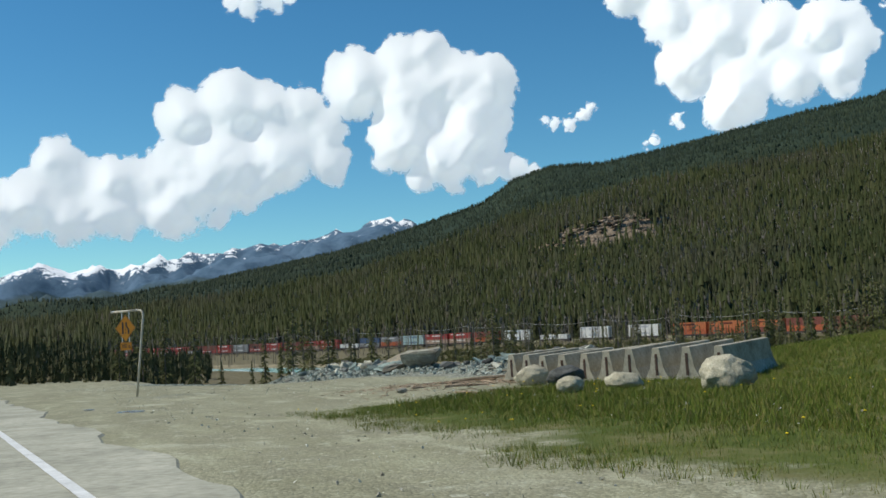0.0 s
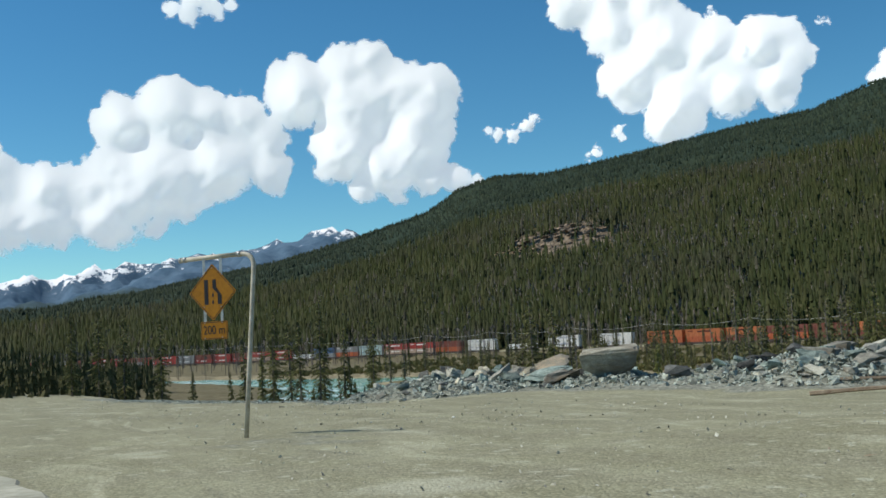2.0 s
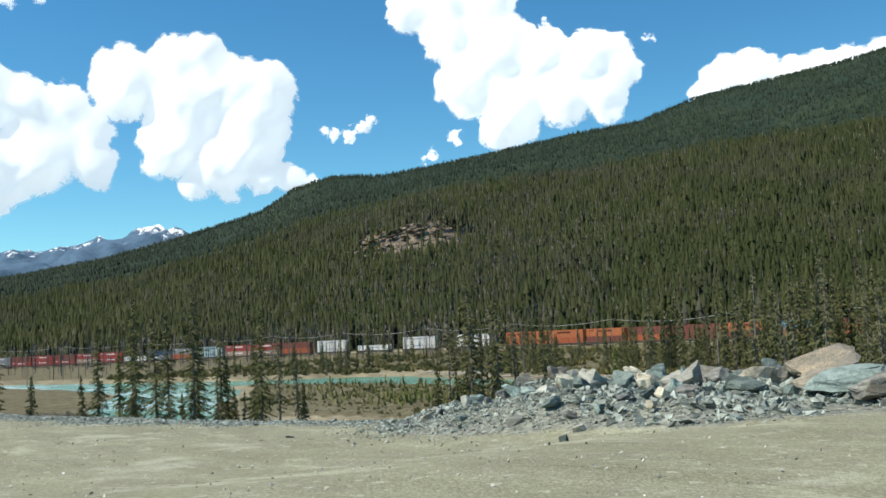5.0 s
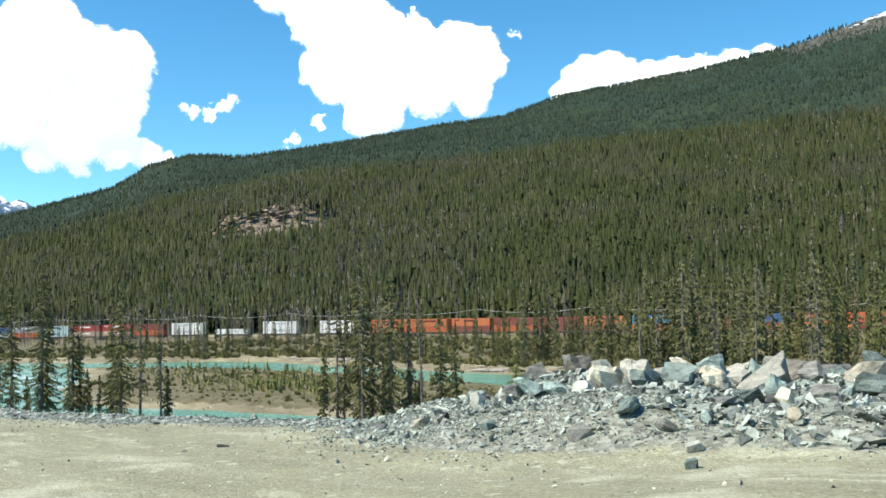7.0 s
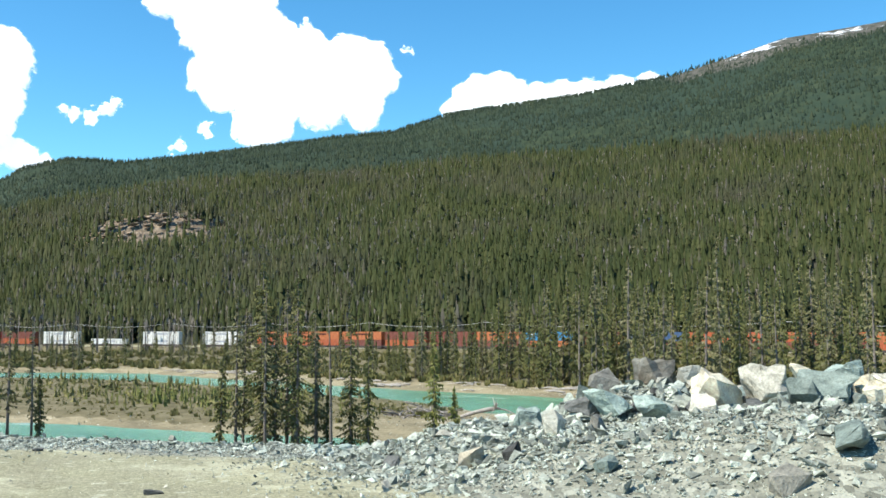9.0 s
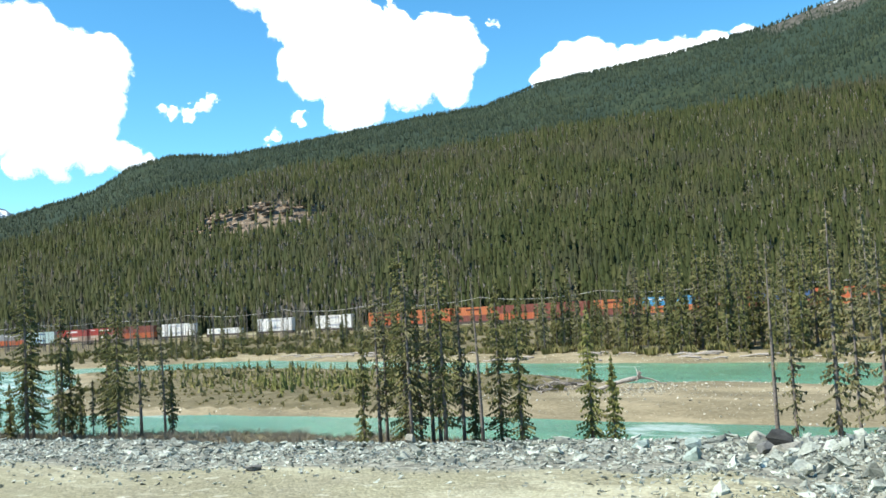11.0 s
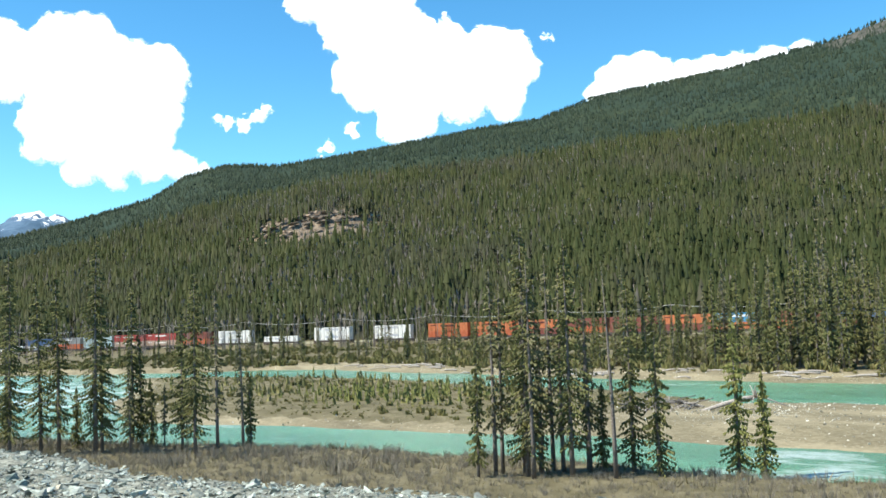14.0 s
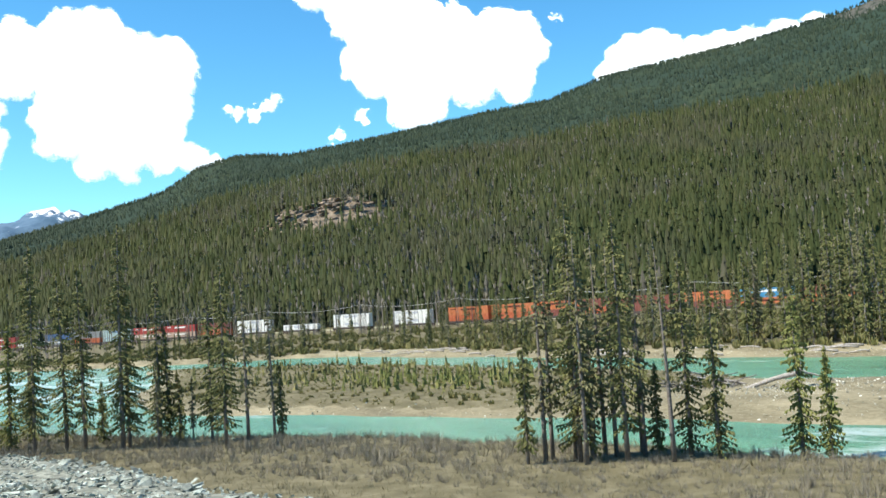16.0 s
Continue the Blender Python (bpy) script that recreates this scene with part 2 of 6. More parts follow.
M_LOG = simple("peeled_wood", ((0.3, (0.2, 0.13, 0.08)), (0.7, (0.46, 0.36, 0.25))), 5, 0.85, 0.15, bump=0.02)
M_ROCK_GREY = stone("grey_blue_rock", (0.098, 0.123, 0.111), (0.229, 0.284, 0.249), (0.392, 0.464, 0.408))
M_ROCK_DARK = stone("dark_slate_rock", (0.045, 0.046, 0.043), (0.105, 0.107, 0.098), (0.22, 0.22, 0.2))
M_ROCK_WHITE = stone("pale_rock", (0.202, 0.198, 0.164), (0.386, 0.374, 0.307), (0.571, 0.546, 0.455))
M_ROCK_CREAM = stone("cream_rock", (0.290, 0.251, 0.172), (0.502, 0.446, 0.324), (0.669, 0.612, 0.468), (0.264, 0.246, 0.211))
M_ROCK_ROUND = stone("rounded_cream_rock", (0.3, 0.27, 0.18), (0.5, 0.46, 0.33), (0.68, 0.63, 0.49), (0.3, 0.265, 0.19), 2.6, 1.2, 0.2)
M_ROCK_BED = stone("banded_grey_rock", (0.07, 0.068, 0.056), (0.23, 0.225, 0.19), (0.43, 0.415, 0.35), (0.13, 0.1, 0.065), 1.8)
M_ROCK_TAN = stone("tan_banded_rock", (0.15, 0.135, 0.1), (0.31, 0.29, 0.225), (0.48, 0.45, 0.36), (0.17, 0.14, 0.1), 1.6, 3.0, 0.15)
M_RUBBLE = stone("broken_rubble", (0.140, 0.154, 0.129), (0.304, 0.330, 0.278), (0.499, 0.531, 0.457))
M_PEBBLE = stone("gravel_stones", (0.26, 0.25, 0.2), (0.48, 0.464, 0.38), (0.7, 0.68, 0.58))
M_OUTCROP = stone("outcrop_rock", (0.1, 0.072, 0.052), (0.26, 0.195, 0.14), (0.44, 0.35, 0.265), (0.14, 0.115, 0.08), 3.0)
M_CONCRETE = simple("stained_concrete", ((0.3, (0.25, 0.225, 0.165)), (0.5, (0.4, 0.365, 0.28)), (0.7, (0.5, 0.465, 0.375))), 1.6, 0.9, 0.2, bump=0.01)
M_STEEL_BAND = simple("galvanised_steel", ((0.3, (0.32, 0.32, 0.31)), (0.7, (0.52, 0.52, 0.5))), 8, 0.45, 0.5, 0.7)
M_POST = simple("weathered_white_pipe", ((0.3, (0.36, 0.32, 0.235)), (0.55, (0.54, 0.49, 0.385)), (0.75, (0.64, 0.6, 0.49))), 4, 0.5, 0.4, bump=0.003)
M_YELLOW = simple("yellow_sign_sheet", ((0.3, (0.3, 0.12, 0.003)), (0.7, (0.38, 0.165, 0.005))), 2, 0.5, 0.3)
M_BLACK = simple("black_sign_sheet", ((0.3, (0.01, 0.01, 0.012)), (0.7, (0.022, 0.022, 0.026))), 4, 0.5, 0.3)
M_ASPHALT = simple("worn_asphalt", ((0.3, (0.28, 0.275, 0.21)), (0.7, (0.47, 0.455, 0.36))), 0.8, 0.92, 0.2, bump=0.006, local=False)
M_LINE = simple("worn_white_line", ((0.3, (0.55, 0.55, 0.52)), (0.7, (0.8, 0.8, 0.77))), 3, 0.7, 0.3)
M_RAILSTEEL = simple("rusty_rail", ((0.3, (0.07, 0.045, 0.035)), (0.7, (0.16, 0.1, 0.075))), 3, 0.6, 0.4, 0.5)
M_CARSTEEL = simple("grimy_wagon_steel", ((0.3, (0.035, 0.03, 0.028)), (0.7, (0.11, 0.085, 0.07))), 1.5, 0.7, 0.3)
M_WIRE = simple("dull_cable", ((0.3, (0.3, 0.3, 0.29)), (0.7, (0.42, 0.42, 0.4))), 2, 0.5, 0.4)
M_POLE = simple("weathered_pole", ((0.3, (0.1, 0.085, 0.07)), (0.7, (0.22, 0.19, 0.16))), 2, 0.9, 0.1)
M_PETAL = simple("yellow_petals", ((0.3, (0.75, 0.5, 0.01)), (0.7, (0.85, 0.62, 0.03))), 20, 0.7, 0.2)


def water_material(name, base, rough):
    k = Mat(name, rough, 0.5 if rough < 0.1 else 0.3)
    p = k.pos()
    n = k.noise(k.stretch(p, (0.35, 0.12, 1)), 0.35, 5)
    c = k.ramp(n, (0.35, tuple(0.8 * v for v in base)), (0.65, tuple(1.15 * v for v in base)))
    # riffles: the shallow reach upstream, and the tongue below the gravel bar
    xyz = k.n("ShaderNodeSeparateXYZ")
    k.put(p, xyz.inputs[0])
    reach = k.ramp(k.math("DIVIDE", k.math("SUBTRACT", xyz.outputs[1], 180), 60), (0.0, 0.0), (1.0, 1.0))
    far = k.ramp(k.math("DIVIDE", k.math("SUBTRACT", xyz.outputs[0], 85), 25), (0.0, 1.0), (1.0, 0.0))
    u = k.math("DIVIDE", k.math("SUBTRACT", xyz.outputs[0], 75), 12)
    v = k.math("DIVIDE", k.math("SUBTRACT", xyz.outputs[1], 110), 8)
    tongue = k.ramp(k.math("ADD", k.math("MULTIPLY", u, u), k.math("MULTIPLY", v, v)), (0.2, 1.0), (1.0, 0.0))
    shoal = k.math("MULTIPLY", k.math("MAXIMUM", k.math("MULTIPLY", reach, far), tongue), 0.13)
    foam = k.ramp(k.math("ADD", shoal, k.noise(k.stretch(p, (0.3, 0.12, 1)), 0.5, 8, 0.75)), (0.6, 0.0), (0.7, 0.65))
    k.color(k.mix(foam, c, (0.6, 0.7, 0.68)))
    if rough > 0.1:
        k.bump(k.math("ADD", k.noise(k.stretch(p, (1, 0.5, 1)), 1.4, 6), k.noise(p, 5, 3)), 0.12, 0.5)
    return k.m


M_WATER = water_material("glacial_water", (0.112, 0.262, 0.158), 0.25)
M_PUDDLE = water_material("puddle_water", (0.2, 0.195, 0.16), 0.14)


def cloud_material():
    """Vapour: it scatters light back and lets part of it through, and thins out to nothing at its rim. An added glow
    stands in for light scattered inside.
    """
    k = Mat("cloud_vapour", 1.0, 0.0)
    nt = k.nt
    a = k.n("ShaderNodeAttribute")
    a.attribute_name = "vapour"
    wisp = k.noise(k.pos(), 0.022, 9, 0.74, 0.5)
    alpha = k.math("ADD", a.outputs["Fac"], k.math("MULTIPLY", k.math("SUBTRACT", wisp, 0.5), 1.5))
    alpha = k.ramp(alpha, (0.22, 0.0), (0.62, 1.0))
    front, back = k.n("ShaderNodeBsdfDiffuse"), k.n("ShaderNodeBsdfTranslucent")
    front.inputs[0].default_value = back.inputs[0].default_value = (0.9, 0.9, 0.9, 1)
    # emission lifts the shaded billows; the vapour is no light source
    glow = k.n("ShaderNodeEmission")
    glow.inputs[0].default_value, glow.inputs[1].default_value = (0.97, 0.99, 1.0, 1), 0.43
    body, lit, out = k.n("ShaderNodeMixShader"), k.n("ShaderNodeAddShader"), k.n("ShaderNodeMixShader")
    body.inputs[0].default_value = 0.42
    nt.links.new(front.outputs[0], body.inputs[1])
    nt.links.new(back.outputs[0], body.inputs[2])
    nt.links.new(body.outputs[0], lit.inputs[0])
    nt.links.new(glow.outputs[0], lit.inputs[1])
    nt.links.new(alpha, out.inputs[0])
    nt.links.new(k.n("ShaderNodeBsdfTransparent").outputs[0], out.inputs[1])
    nt.links.new(lit.outputs[0], out.inputs[2])
    nt.nodes.remove(k.b)
    nt.links.new(out.outputs[0], nt.nodes["Material Output"].inputs[0])
    return k.m


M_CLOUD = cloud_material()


# ---------------------------------------------------------------- mesh helpers
def frac_hash(ix, iy, seed):
    v = np.sin(ix * 127.1 + iy * 311.7 + seed * 74.7) * 43758.5453
    return v - np.floor(v)


def vnoise(x, y, seed=0):
    """Smooth value noise in the plane, 0 to 1."""
    ix, iy = np.floor(x), np.floor(y)
    fx, fy = x - ix, y - iy
    fx, fy = fx * fx * (3 - 2 * fx), fy * fy * (3 - 2 * fy)
    a, b = frac_hash(ix, iy, seed), frac_hash(ix + 1, iy, seed)
    c, d = frac_hash(ix, iy + 1, seed), frac_hash(ix + 1, iy + 1, seed)
    return (a * (1 - fx) + b * fx) * (1 - fy) + (c * (1 - fx) + d * fx) * fy


def fbm(x, y, seed=0, octaves=4):
    t, amp, tot = 0.0, 1.0, 0.0
    for o in range(octaves):
        t = t + amp * vnoise(x * 2 ** o, y * 2 ** o, seed + o)
        tot += amp
        amp *= 0.5
    return t / tot


def sstep(a, b, x):
    t = np.clip((x - a) / (b - a), 0, 1)
    return t * t * (3 - 2 * t)


def mesh_of(name, verts, faces, mat, smooth=False):
    """A mesh from arrays: verts n x 3 and faces m x 3 or m x 4, all in numpy."""
    me = bpy.data.meshes.new(name)
    verts, faces = np.asarray(verts, np.float32), np.asarray(faces, np.int32)
    k = faces.shape[1]
    me.vertices.add(len(verts))
    me.vertices.foreach_set("co", verts.ravel())
    me.loops.add(faces.size)
    me.loops.foreach_set("vertex_index", faces.ravel())
    me.polygons.add(len(faces))
    me.polygons.foreach_set("loop_start", np.arange(0, faces.size, k, dtype=np.int32))
    me.polygons.foreach_set("use_smooth", np.full(len(faces), smooth))
    me.update(calc_edges=True)
    me.validate()
    if mat:
        me.materials.append(mat)
    return me


def mesh_from(name, bm, mat, smooth=False):
    me = bpy.data.meshes.new(name)
    bm.to_mesh(me)
    bm.free()
    if mat:
        me.materials.append(mat)
    if smooth:
        me.polygons.foreach_set("use_smooth", np.ones(len(me.polygons), bool))
    return me


def part(name, data, mat, parent, label=""):
    """Links a bmesh or a mesh as one object under a thing or a part."""
    me = data if isinstance(data, bpy.types.Mesh) else mesh_from(name, data, mat)
    ob = new(name, me)
    ob.parent = parent
    return tagged(ob, label)


def bm_box(bm, x0, y0, z0, x1, y1, z1, bevel=0.0):
    r = bmesh.ops.create_cube(bm, size=1, matrix=Matrix.Translation(((x0 + x1) / 2, (y0 + y1) / 2, (z0 + z1) / 2)) @ Matrix.Diagonal((x1 - x0, y1 - y0, z1 - z0, 1)))
    if bevel:
        edges = {e for v in r["verts"] for e in v.link_edges}
        bmesh.ops.bevel(bm, geom=list(edges), offset=bevel, segments=2, profile=0.6, affect="EDGES")
    return bm


def tube(points, radii, sides=8, cap=True):
    """Rings along a line of points, as arrays of verts and quads."""
    pts = [Vector(p) for p in points]
    verts, faces = [], []
    side = None
    for i, p in enumerate(pts):
        d = (pts[min(i + 1, len(pts) - 1)] - pts[max(i - 1, 0)]).normalized()
        if side is None:
            side = d.orthogonal().normalized()
        side = (side - d * side.dot(d)).normalized()
        up = d.cross(side)
        r = radii[i] if isinstance(radii, (list, tuple, np.ndarray)) else radii
        for s in range(sides):
            a = 2 * math.pi * s / sides
            verts.append(p + (side * math.cos(a) + up * math.sin(a)) * r)
    for i in range(len(pts) - 1):
        for s in range(sides):
            t = (s + 1) % sides
            faces.append((i * sides + s, i * sides + t, (i + 1) * sides + t, (i + 1) * sides + s))
    bm = bmesh.new()
    bv = [bm.verts.new(v) for v in verts]
    for f in faces:
        bm.faces.new([bv[i] for i in f])
    if cap:
        bm.faces.new(bv[:sides][::-1])
        bm.faces.new(bv[-sides:])
    return bm


# ---------------------------------------------------------------- the lie of the land
WATER_Z = -11.6
HUB = np.array((5.0, 65.0))
BANK = 0.71


def bank(x, y):
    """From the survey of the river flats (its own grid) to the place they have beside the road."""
    return 9.316 + BANK * (x - 6.193), 70.41 + BANK * (y - 72.295)


def bank_line(table):
    x, y = bank(np.array(table[1], float), np.array(table[0], float))
    return tuple(y), tuple(x)


CREST = ((-400, 40, 50, 56, 62, 66, 70, 72, 74, 76, 78, 80, 82, 84, 87, 90, 92, 104, 133, 900), (40, 40, 38, 34, 27, 23, 20.8, 20, 19.2, 18.3, 17.5, 17, 16.8, 16.4, 15.6, 15.9, 16.2, 15.6, 15, 14.5))
SHORE_GRID = ((-400, 100, 140, 158, 180, 206, 235, 265, 294, 387, 455, 520, 600, 700, 900), (92, 91, 88, 83, 77, 68, 57, 62, 70, 104, 110, 98, 68, 22, -70))
FAR_SHORE_GRID = ((-400, 100, 168, 224, 263, 301, 361, 391, 414, 491, 542, 600, 700, 900), (188, 194, 196, 198, 199, 202, 211, 198, 178, 143, 125, 100, 54, -40))
SHORE, FAR_SHORE = bank_line(SHORE_GRID), bank_line(FAR_SHORE_GRID)
TRACK = ((-400, 118, 212, 308, 383, 463, 548, 628, 718, 798, 1000), (313, 293, 278, 256, 231, 199, 163, 127, 85, 45, -57))
RIDGE_A = ((-180, -40, -8, 0.7, 6.7, 13.1, 18, 23.5, 29.6, 35.9, 42.5, 49, 55.3, 64, 74, 95, 130, 180), (60, 40, 26, 30, 41, 50, 64, 86, 115, 134, 143, 154, 162, 167, 172, 165, 90, 60))
RIDGE_B = ((-180, -30, -1.6, 4.2, 10.5, 17, 21.6, 25.7, 27.6, 29.8, 32.9, 37.8, 44.4, 47.7, 51, 58.9, 64, 69.9, 74.7, 85, 110, 150, 180), (260, 120, 78, 103, 172, 228, 284, 342, 400, 429, 428, 462, 512, 527, 577, 625, 665, 741, 757, 800, 700, 350, 260))
RIDGE_S = ((-180, -20, -8, -4, -1.5, 0.3, 1.9, 3.7, 4.9, 6.7, 7.3, 8.6, 9.8, 11.7, 14.3, 17, 19.9, 21.4, 24, 180), (100, 200, 300, 240, 286, 328, 274, 322, 296, 356, 333, 359, 349, 371, 381, 428, 470, 453, 300, 100))
ISLAND_GRID = ((108, 128), (107, 147), (105, 161), (99, 178), (95, 196), (91, 217), (84, 239), (100, 290), (135, 350), (148, 400), (165, 343), (175, 307), (174, 269), (167, 232), (164, 198), (157, 180), (151, 165), (157, 149), (152, 110), (135, 60), (118, 60), (112, 105))
ISLAND = tuple(bank(x, y) for x, y in ISLAND_GRID)
PILE = ((15.4, 64.8, 0.3, 2.2), (16.6, 66.4, 0.38, 1.8), (17.6, 63.0, 0.5, 2.5), (14.4, 67.0, 0.2, 1.6), (18.6, 59.2, 0.35, 2.6), (15.9, 69.2, 0.2, 1.4), (17.6, 68.0, 0.55, 1.7), (19.5, 66.4, 0.92, 1.7), (20.2, 63.6, 0.55, 2.0), (21.4, 60.5, 0.6, 2.4), (22.2, 56.0, 0.45, 2.6), (23.5, 50.5, 0.8, 3.0), (22.8, 45.6, 0.9, 2.4), (28.0, 49.0, 0.95, 4.0), (31.0, 53.0, 1.1, 4.0), (21.4, 54.5, 0.6, 2.3), (20.9, 57.8, 0.6, 1.9))

# the foot of the rubble heap towards the road
FOOT = ((40, 46, 52, 56, 59, 61, 65, 68, 70, 72, 74), (19.5, 18.5, 17.2, 15.6, 15.0, 14.5, 14.3, 15.5, 16.5, 16.8, 14.0))


def poly_dist(x, y, poly):
    """Distance to a polygon's edge, positive inside."""
    best = np.full(np.shape(x), 1e9)
    inside = np.zeros(np.shape(x), bool)
    n = len(poly)
    for i in range(n):
        (x0, y0), (x1, y1) = poly[i], poly[(i + 1) % n]
        dx, dy = x1 - x0, y1 - y0
        t = np.clip(((x - x0) * dx + (y - y0) * dy) / (dx * dx + dy * dy), 0, 1)
        best = np.minimum(best, np.hypot(x - x0 - t * dx, y - y0 - t * dy))
        cross = (y0 > y) != (y1 > y)
        xx = x0 + (y - y0) * dx / (dy if dy else 1e-9)
        inside ^= cross & (x < xx)
    return np.where(inside, best, -best)


_ty = np.linspace(-400, 1000, 1400)
_tx = np.interp(_ty, *TRACK)
_ta = np.degrees(np.arctan2(_tx - HUB[0], _ty - HUB[1]))
_td = np.hypot(_tx - HUB[0], _ty - HUB[1])
_o = np.argsort(_ta)
TRACK_AZ, TRACK_D = _ta[_o], _td[_o]


def track_z(y):
    return -7.3 - 1.2 * sstep(420, 620, y)


def plane(x, y):
    """The graded gravel beside the road."""
    yc = np.clip(y, -150, 220)
    foot = np.interp(y, *FOOT)
    heap = sstep(foot - 0.5, foot + 2.0, x) * (1 - sstep(64, 70, y))
    ramp = 0.55 * sstep(54, 64, y) * (1 - heap)
    return -0.1 - 0.018 * yc - 0.012 * np.clip(yc - 78, 0, 60) - 0.022 * np.clip(x - 1, 0, 28) - ramp


def land(x, y):
    """Height of the ground, and what covers it."""
    x, y = np.asarray(x, float), np.asarray(y, float)
    wob = (fbm(x * 0.05, y * 0.05, 3) - 0.5) * 7
    cx, sx, fx, tx = np.interp(y, *CREST), np.interp(y, *SHORE) + wob, np.interp(y, *FAR_SHORE) + wob, np.interp(y, *TRACK)
    cx = cx + (fbm(x * 0.25, y * 0.25, 5) - 0.5) * 1.2
    near = plane(x, y)
    near = near + (fbm(x * 0.35, y * 0.35, 11) - 0.5) * 0.16 * sstep(2.5, 6, x) + (fbm(x * 1.3, y * 1.3, 12) - 0.5) * 0.05 * sstep(2.5, 6, x)
    near = near + sstep(6, 12, x) * (1 - sstep(27, 40, y)) * 0.42 + sstep(13, 26, x) * (1 - sstep(20, 34, y)) * 1.2
    near = near - 0.12 * sstep(cx - 4, cx, x) * (y > 68)
    pile = np.zeros_like(x)
    for px, py, h, w in PILE:
        pile = np.maximum(pile, h * np.exp(-((x - px) ** 2 + (y - py) ** 2) / w ** 2))
    near = near + pile * (0.85 + 0.3 * fbm(x * 0.8, y * 0.8, 21))
    near = near + 0.14 * np.clip(-14 - x, 0, 60)
    zc = plane(cx, y) + 0.12 - 0.12 * (y > 68)
    t = np.maximum(x - cx, 0)
    ds = sx - x
    slope = zc - 0.1 - 0.46 * np.maximum(t - 1.0, 0) - 0.1 * np.minimum(t, 1.0)
    slope = slope + (fbm(x * 0.3, y * 0.3, 31) - 0.5) * 0.5 * np.clip(t / 4, 0, 1)
    flat = -11.05 + np.clip(0.035 * ds, 0, 1.3) + (fbm(x * 0.12, y * 0.12, 8) - 0.5) * 0.7
    flat = np.minimum(flat, WATER_Z - 0.25 + 0.3 * ds)
    flat = np.maximum(flat, WATER_Z - 1.6)
    z = np.where(x < cx, near, np.maximum(slope, flat))
    di = poly_dist(x, y, ISLAND) + wob * 0.6
    isl = WATER_Z + np.clip(0.14 * di, -1.6, 0.9) + (fbm(x * 0.15, y * 0.15, 41) - 0.5) * 0.3
    z = np.where(ds < 0, np.maximum(WATER_Z - 1.6, isl), z)
    df = x - fx
    bank = WATER_Z - 0.3 + np.clip(0.2 * df, -1.3, 1.5) + np.clip(0.03 * (df - 10), 0, 1.6) + (fbm(x * 0.1, y * 0.1, 51) - 0.5) * 0.8
    bed = track_z(y) - 0.15 - 0.55 * np.maximum(np.abs(x - tx) - 3.0, 0)
    bank = np.where(x > tx + 3, np.maximum(bank, track_z(y) - 0.3), np.maximum(bank, bed))
    far = df > -6
    z = np.where(far, np.maximum(bank, np.where(ds < 0, z, -99)), z)
    # hills and mountains, by bearing and distance
    px, py = x - HUB[0], y - HUB[1]
    D, az = np.hypot(px, py), np.degrees(np.arctan2(px, py))
    dt = np.where((az > -12) & (az < 150), np.interp(az, TRACK_AZ, TRACK_D) + 7, 420.0)
    dt = np.minimum(dt, 760)
    za, zb, zs = np.interp(az, *RIDGE_A) - 12, np.interp(az, *RIDGE_B) - 9, np.interp(az, *RIDGE_S)
    s = np.clip((D - dt) / (900 - dt), 0, 1)
    rise = 0.62 * s + 0.38 * s * s
    rough = (fbm(x * 0.006, y * 0.006, 61) - 0.5) * 16 * s * (1 - s)
    cliff_az = np.exp(-((az - 34.2) / 4.2) ** 4)
    cliff = cliff_az * 17 * sstep(700, 722, D + 10 * (fbm(x * 0.03, y * 0.03, 66) - 0.5)) * (1 - sstep(770, 880, D))
    hill = z + (za - z) * rise + rough + cliff
    m1 = np.clip((D - 1120) / 1480, 0, 1)
    mid = np.where(D < 1120, za - 9 * np.sin(np.clip((D - 900) / 220, 0, 1) * math.pi / 2), (za - 9) + (zb - za + 9) * (0.9 * m1 + 0.1 * m1 * m1))
    mid = mid + (fbm(x * 0.0022, y * 0.0022, 71, 5) - 0.5) * 130 * np.sin(m1 * math.pi) ** 0.8
    back = np.where(D < 3400, zb - 0.3 * zb * sstep(2600, 3400, D), 0.7 * zb + (zs - 0.7 * zb) * np.clip((D - 3400) / 900, 0, 1))
    back = np.where(D > 4300, zs * (1 - 0.5 * sstep(4300, 4750, D)), back)
    back = back + np.where(D > 3400, (fbm(x * 0.004, y * 0.004, 81, 5) - 0.5) * 90 * np.sin(np.clip((D - 3400) / 900, 0, 1) * math.pi), 0)
    crag = 1 - np.abs(2 * fbm(x * 0.006 + 3, y * 0.006, 86, 5) - 1)
    back = back + np.where(D > 3400, (crag - 0.75) * 150 * sstep(3500, 4100, D) * (az < 30), 0)
    z = np.where(D > dt, hill, z)
    z = np.where(D > 900, mid, z)
    z = np.where(D > 2600, back, z)
    # cover
    grass = sstep(4.6, 6.4, x + (fbm(x * 0.3, y * 0.3, 91) - 0.5) * 2.2) * (1 - sstep(23.2, 25.6, y + 0.25 * x - 16 * sstep(14, 19, x) + (fbm(x * 0.8, y * 0.8, 92) - 0.5) * 2)) * (y > -80) * (x < 60)
    dry = sstep(1.0, 6.0, t) * (ds > 1.5) + ((di > 2.2) & (ds < 0)) * 0.9 + (df > 11) * 0.9
    dry = np.where((D > 130) & (x < 8), 1.0, dry)
    bar = ((np.abs(ds) < 2.5) | (ds < 0)).astype(float) * np.where((di > 3) & (y > 139), 0.45 - 0.04 * np.clip(di - 3, 0, 9), 1.0) * (df < 11)
    skirt = np.zeros_like(x)
    for px, py, h, w in PILE:
        skirt = np.maximum(skirt, np.exp(-((x - px) ** 2 + (y - py) ** 2) / (1.35 * w) ** 2))
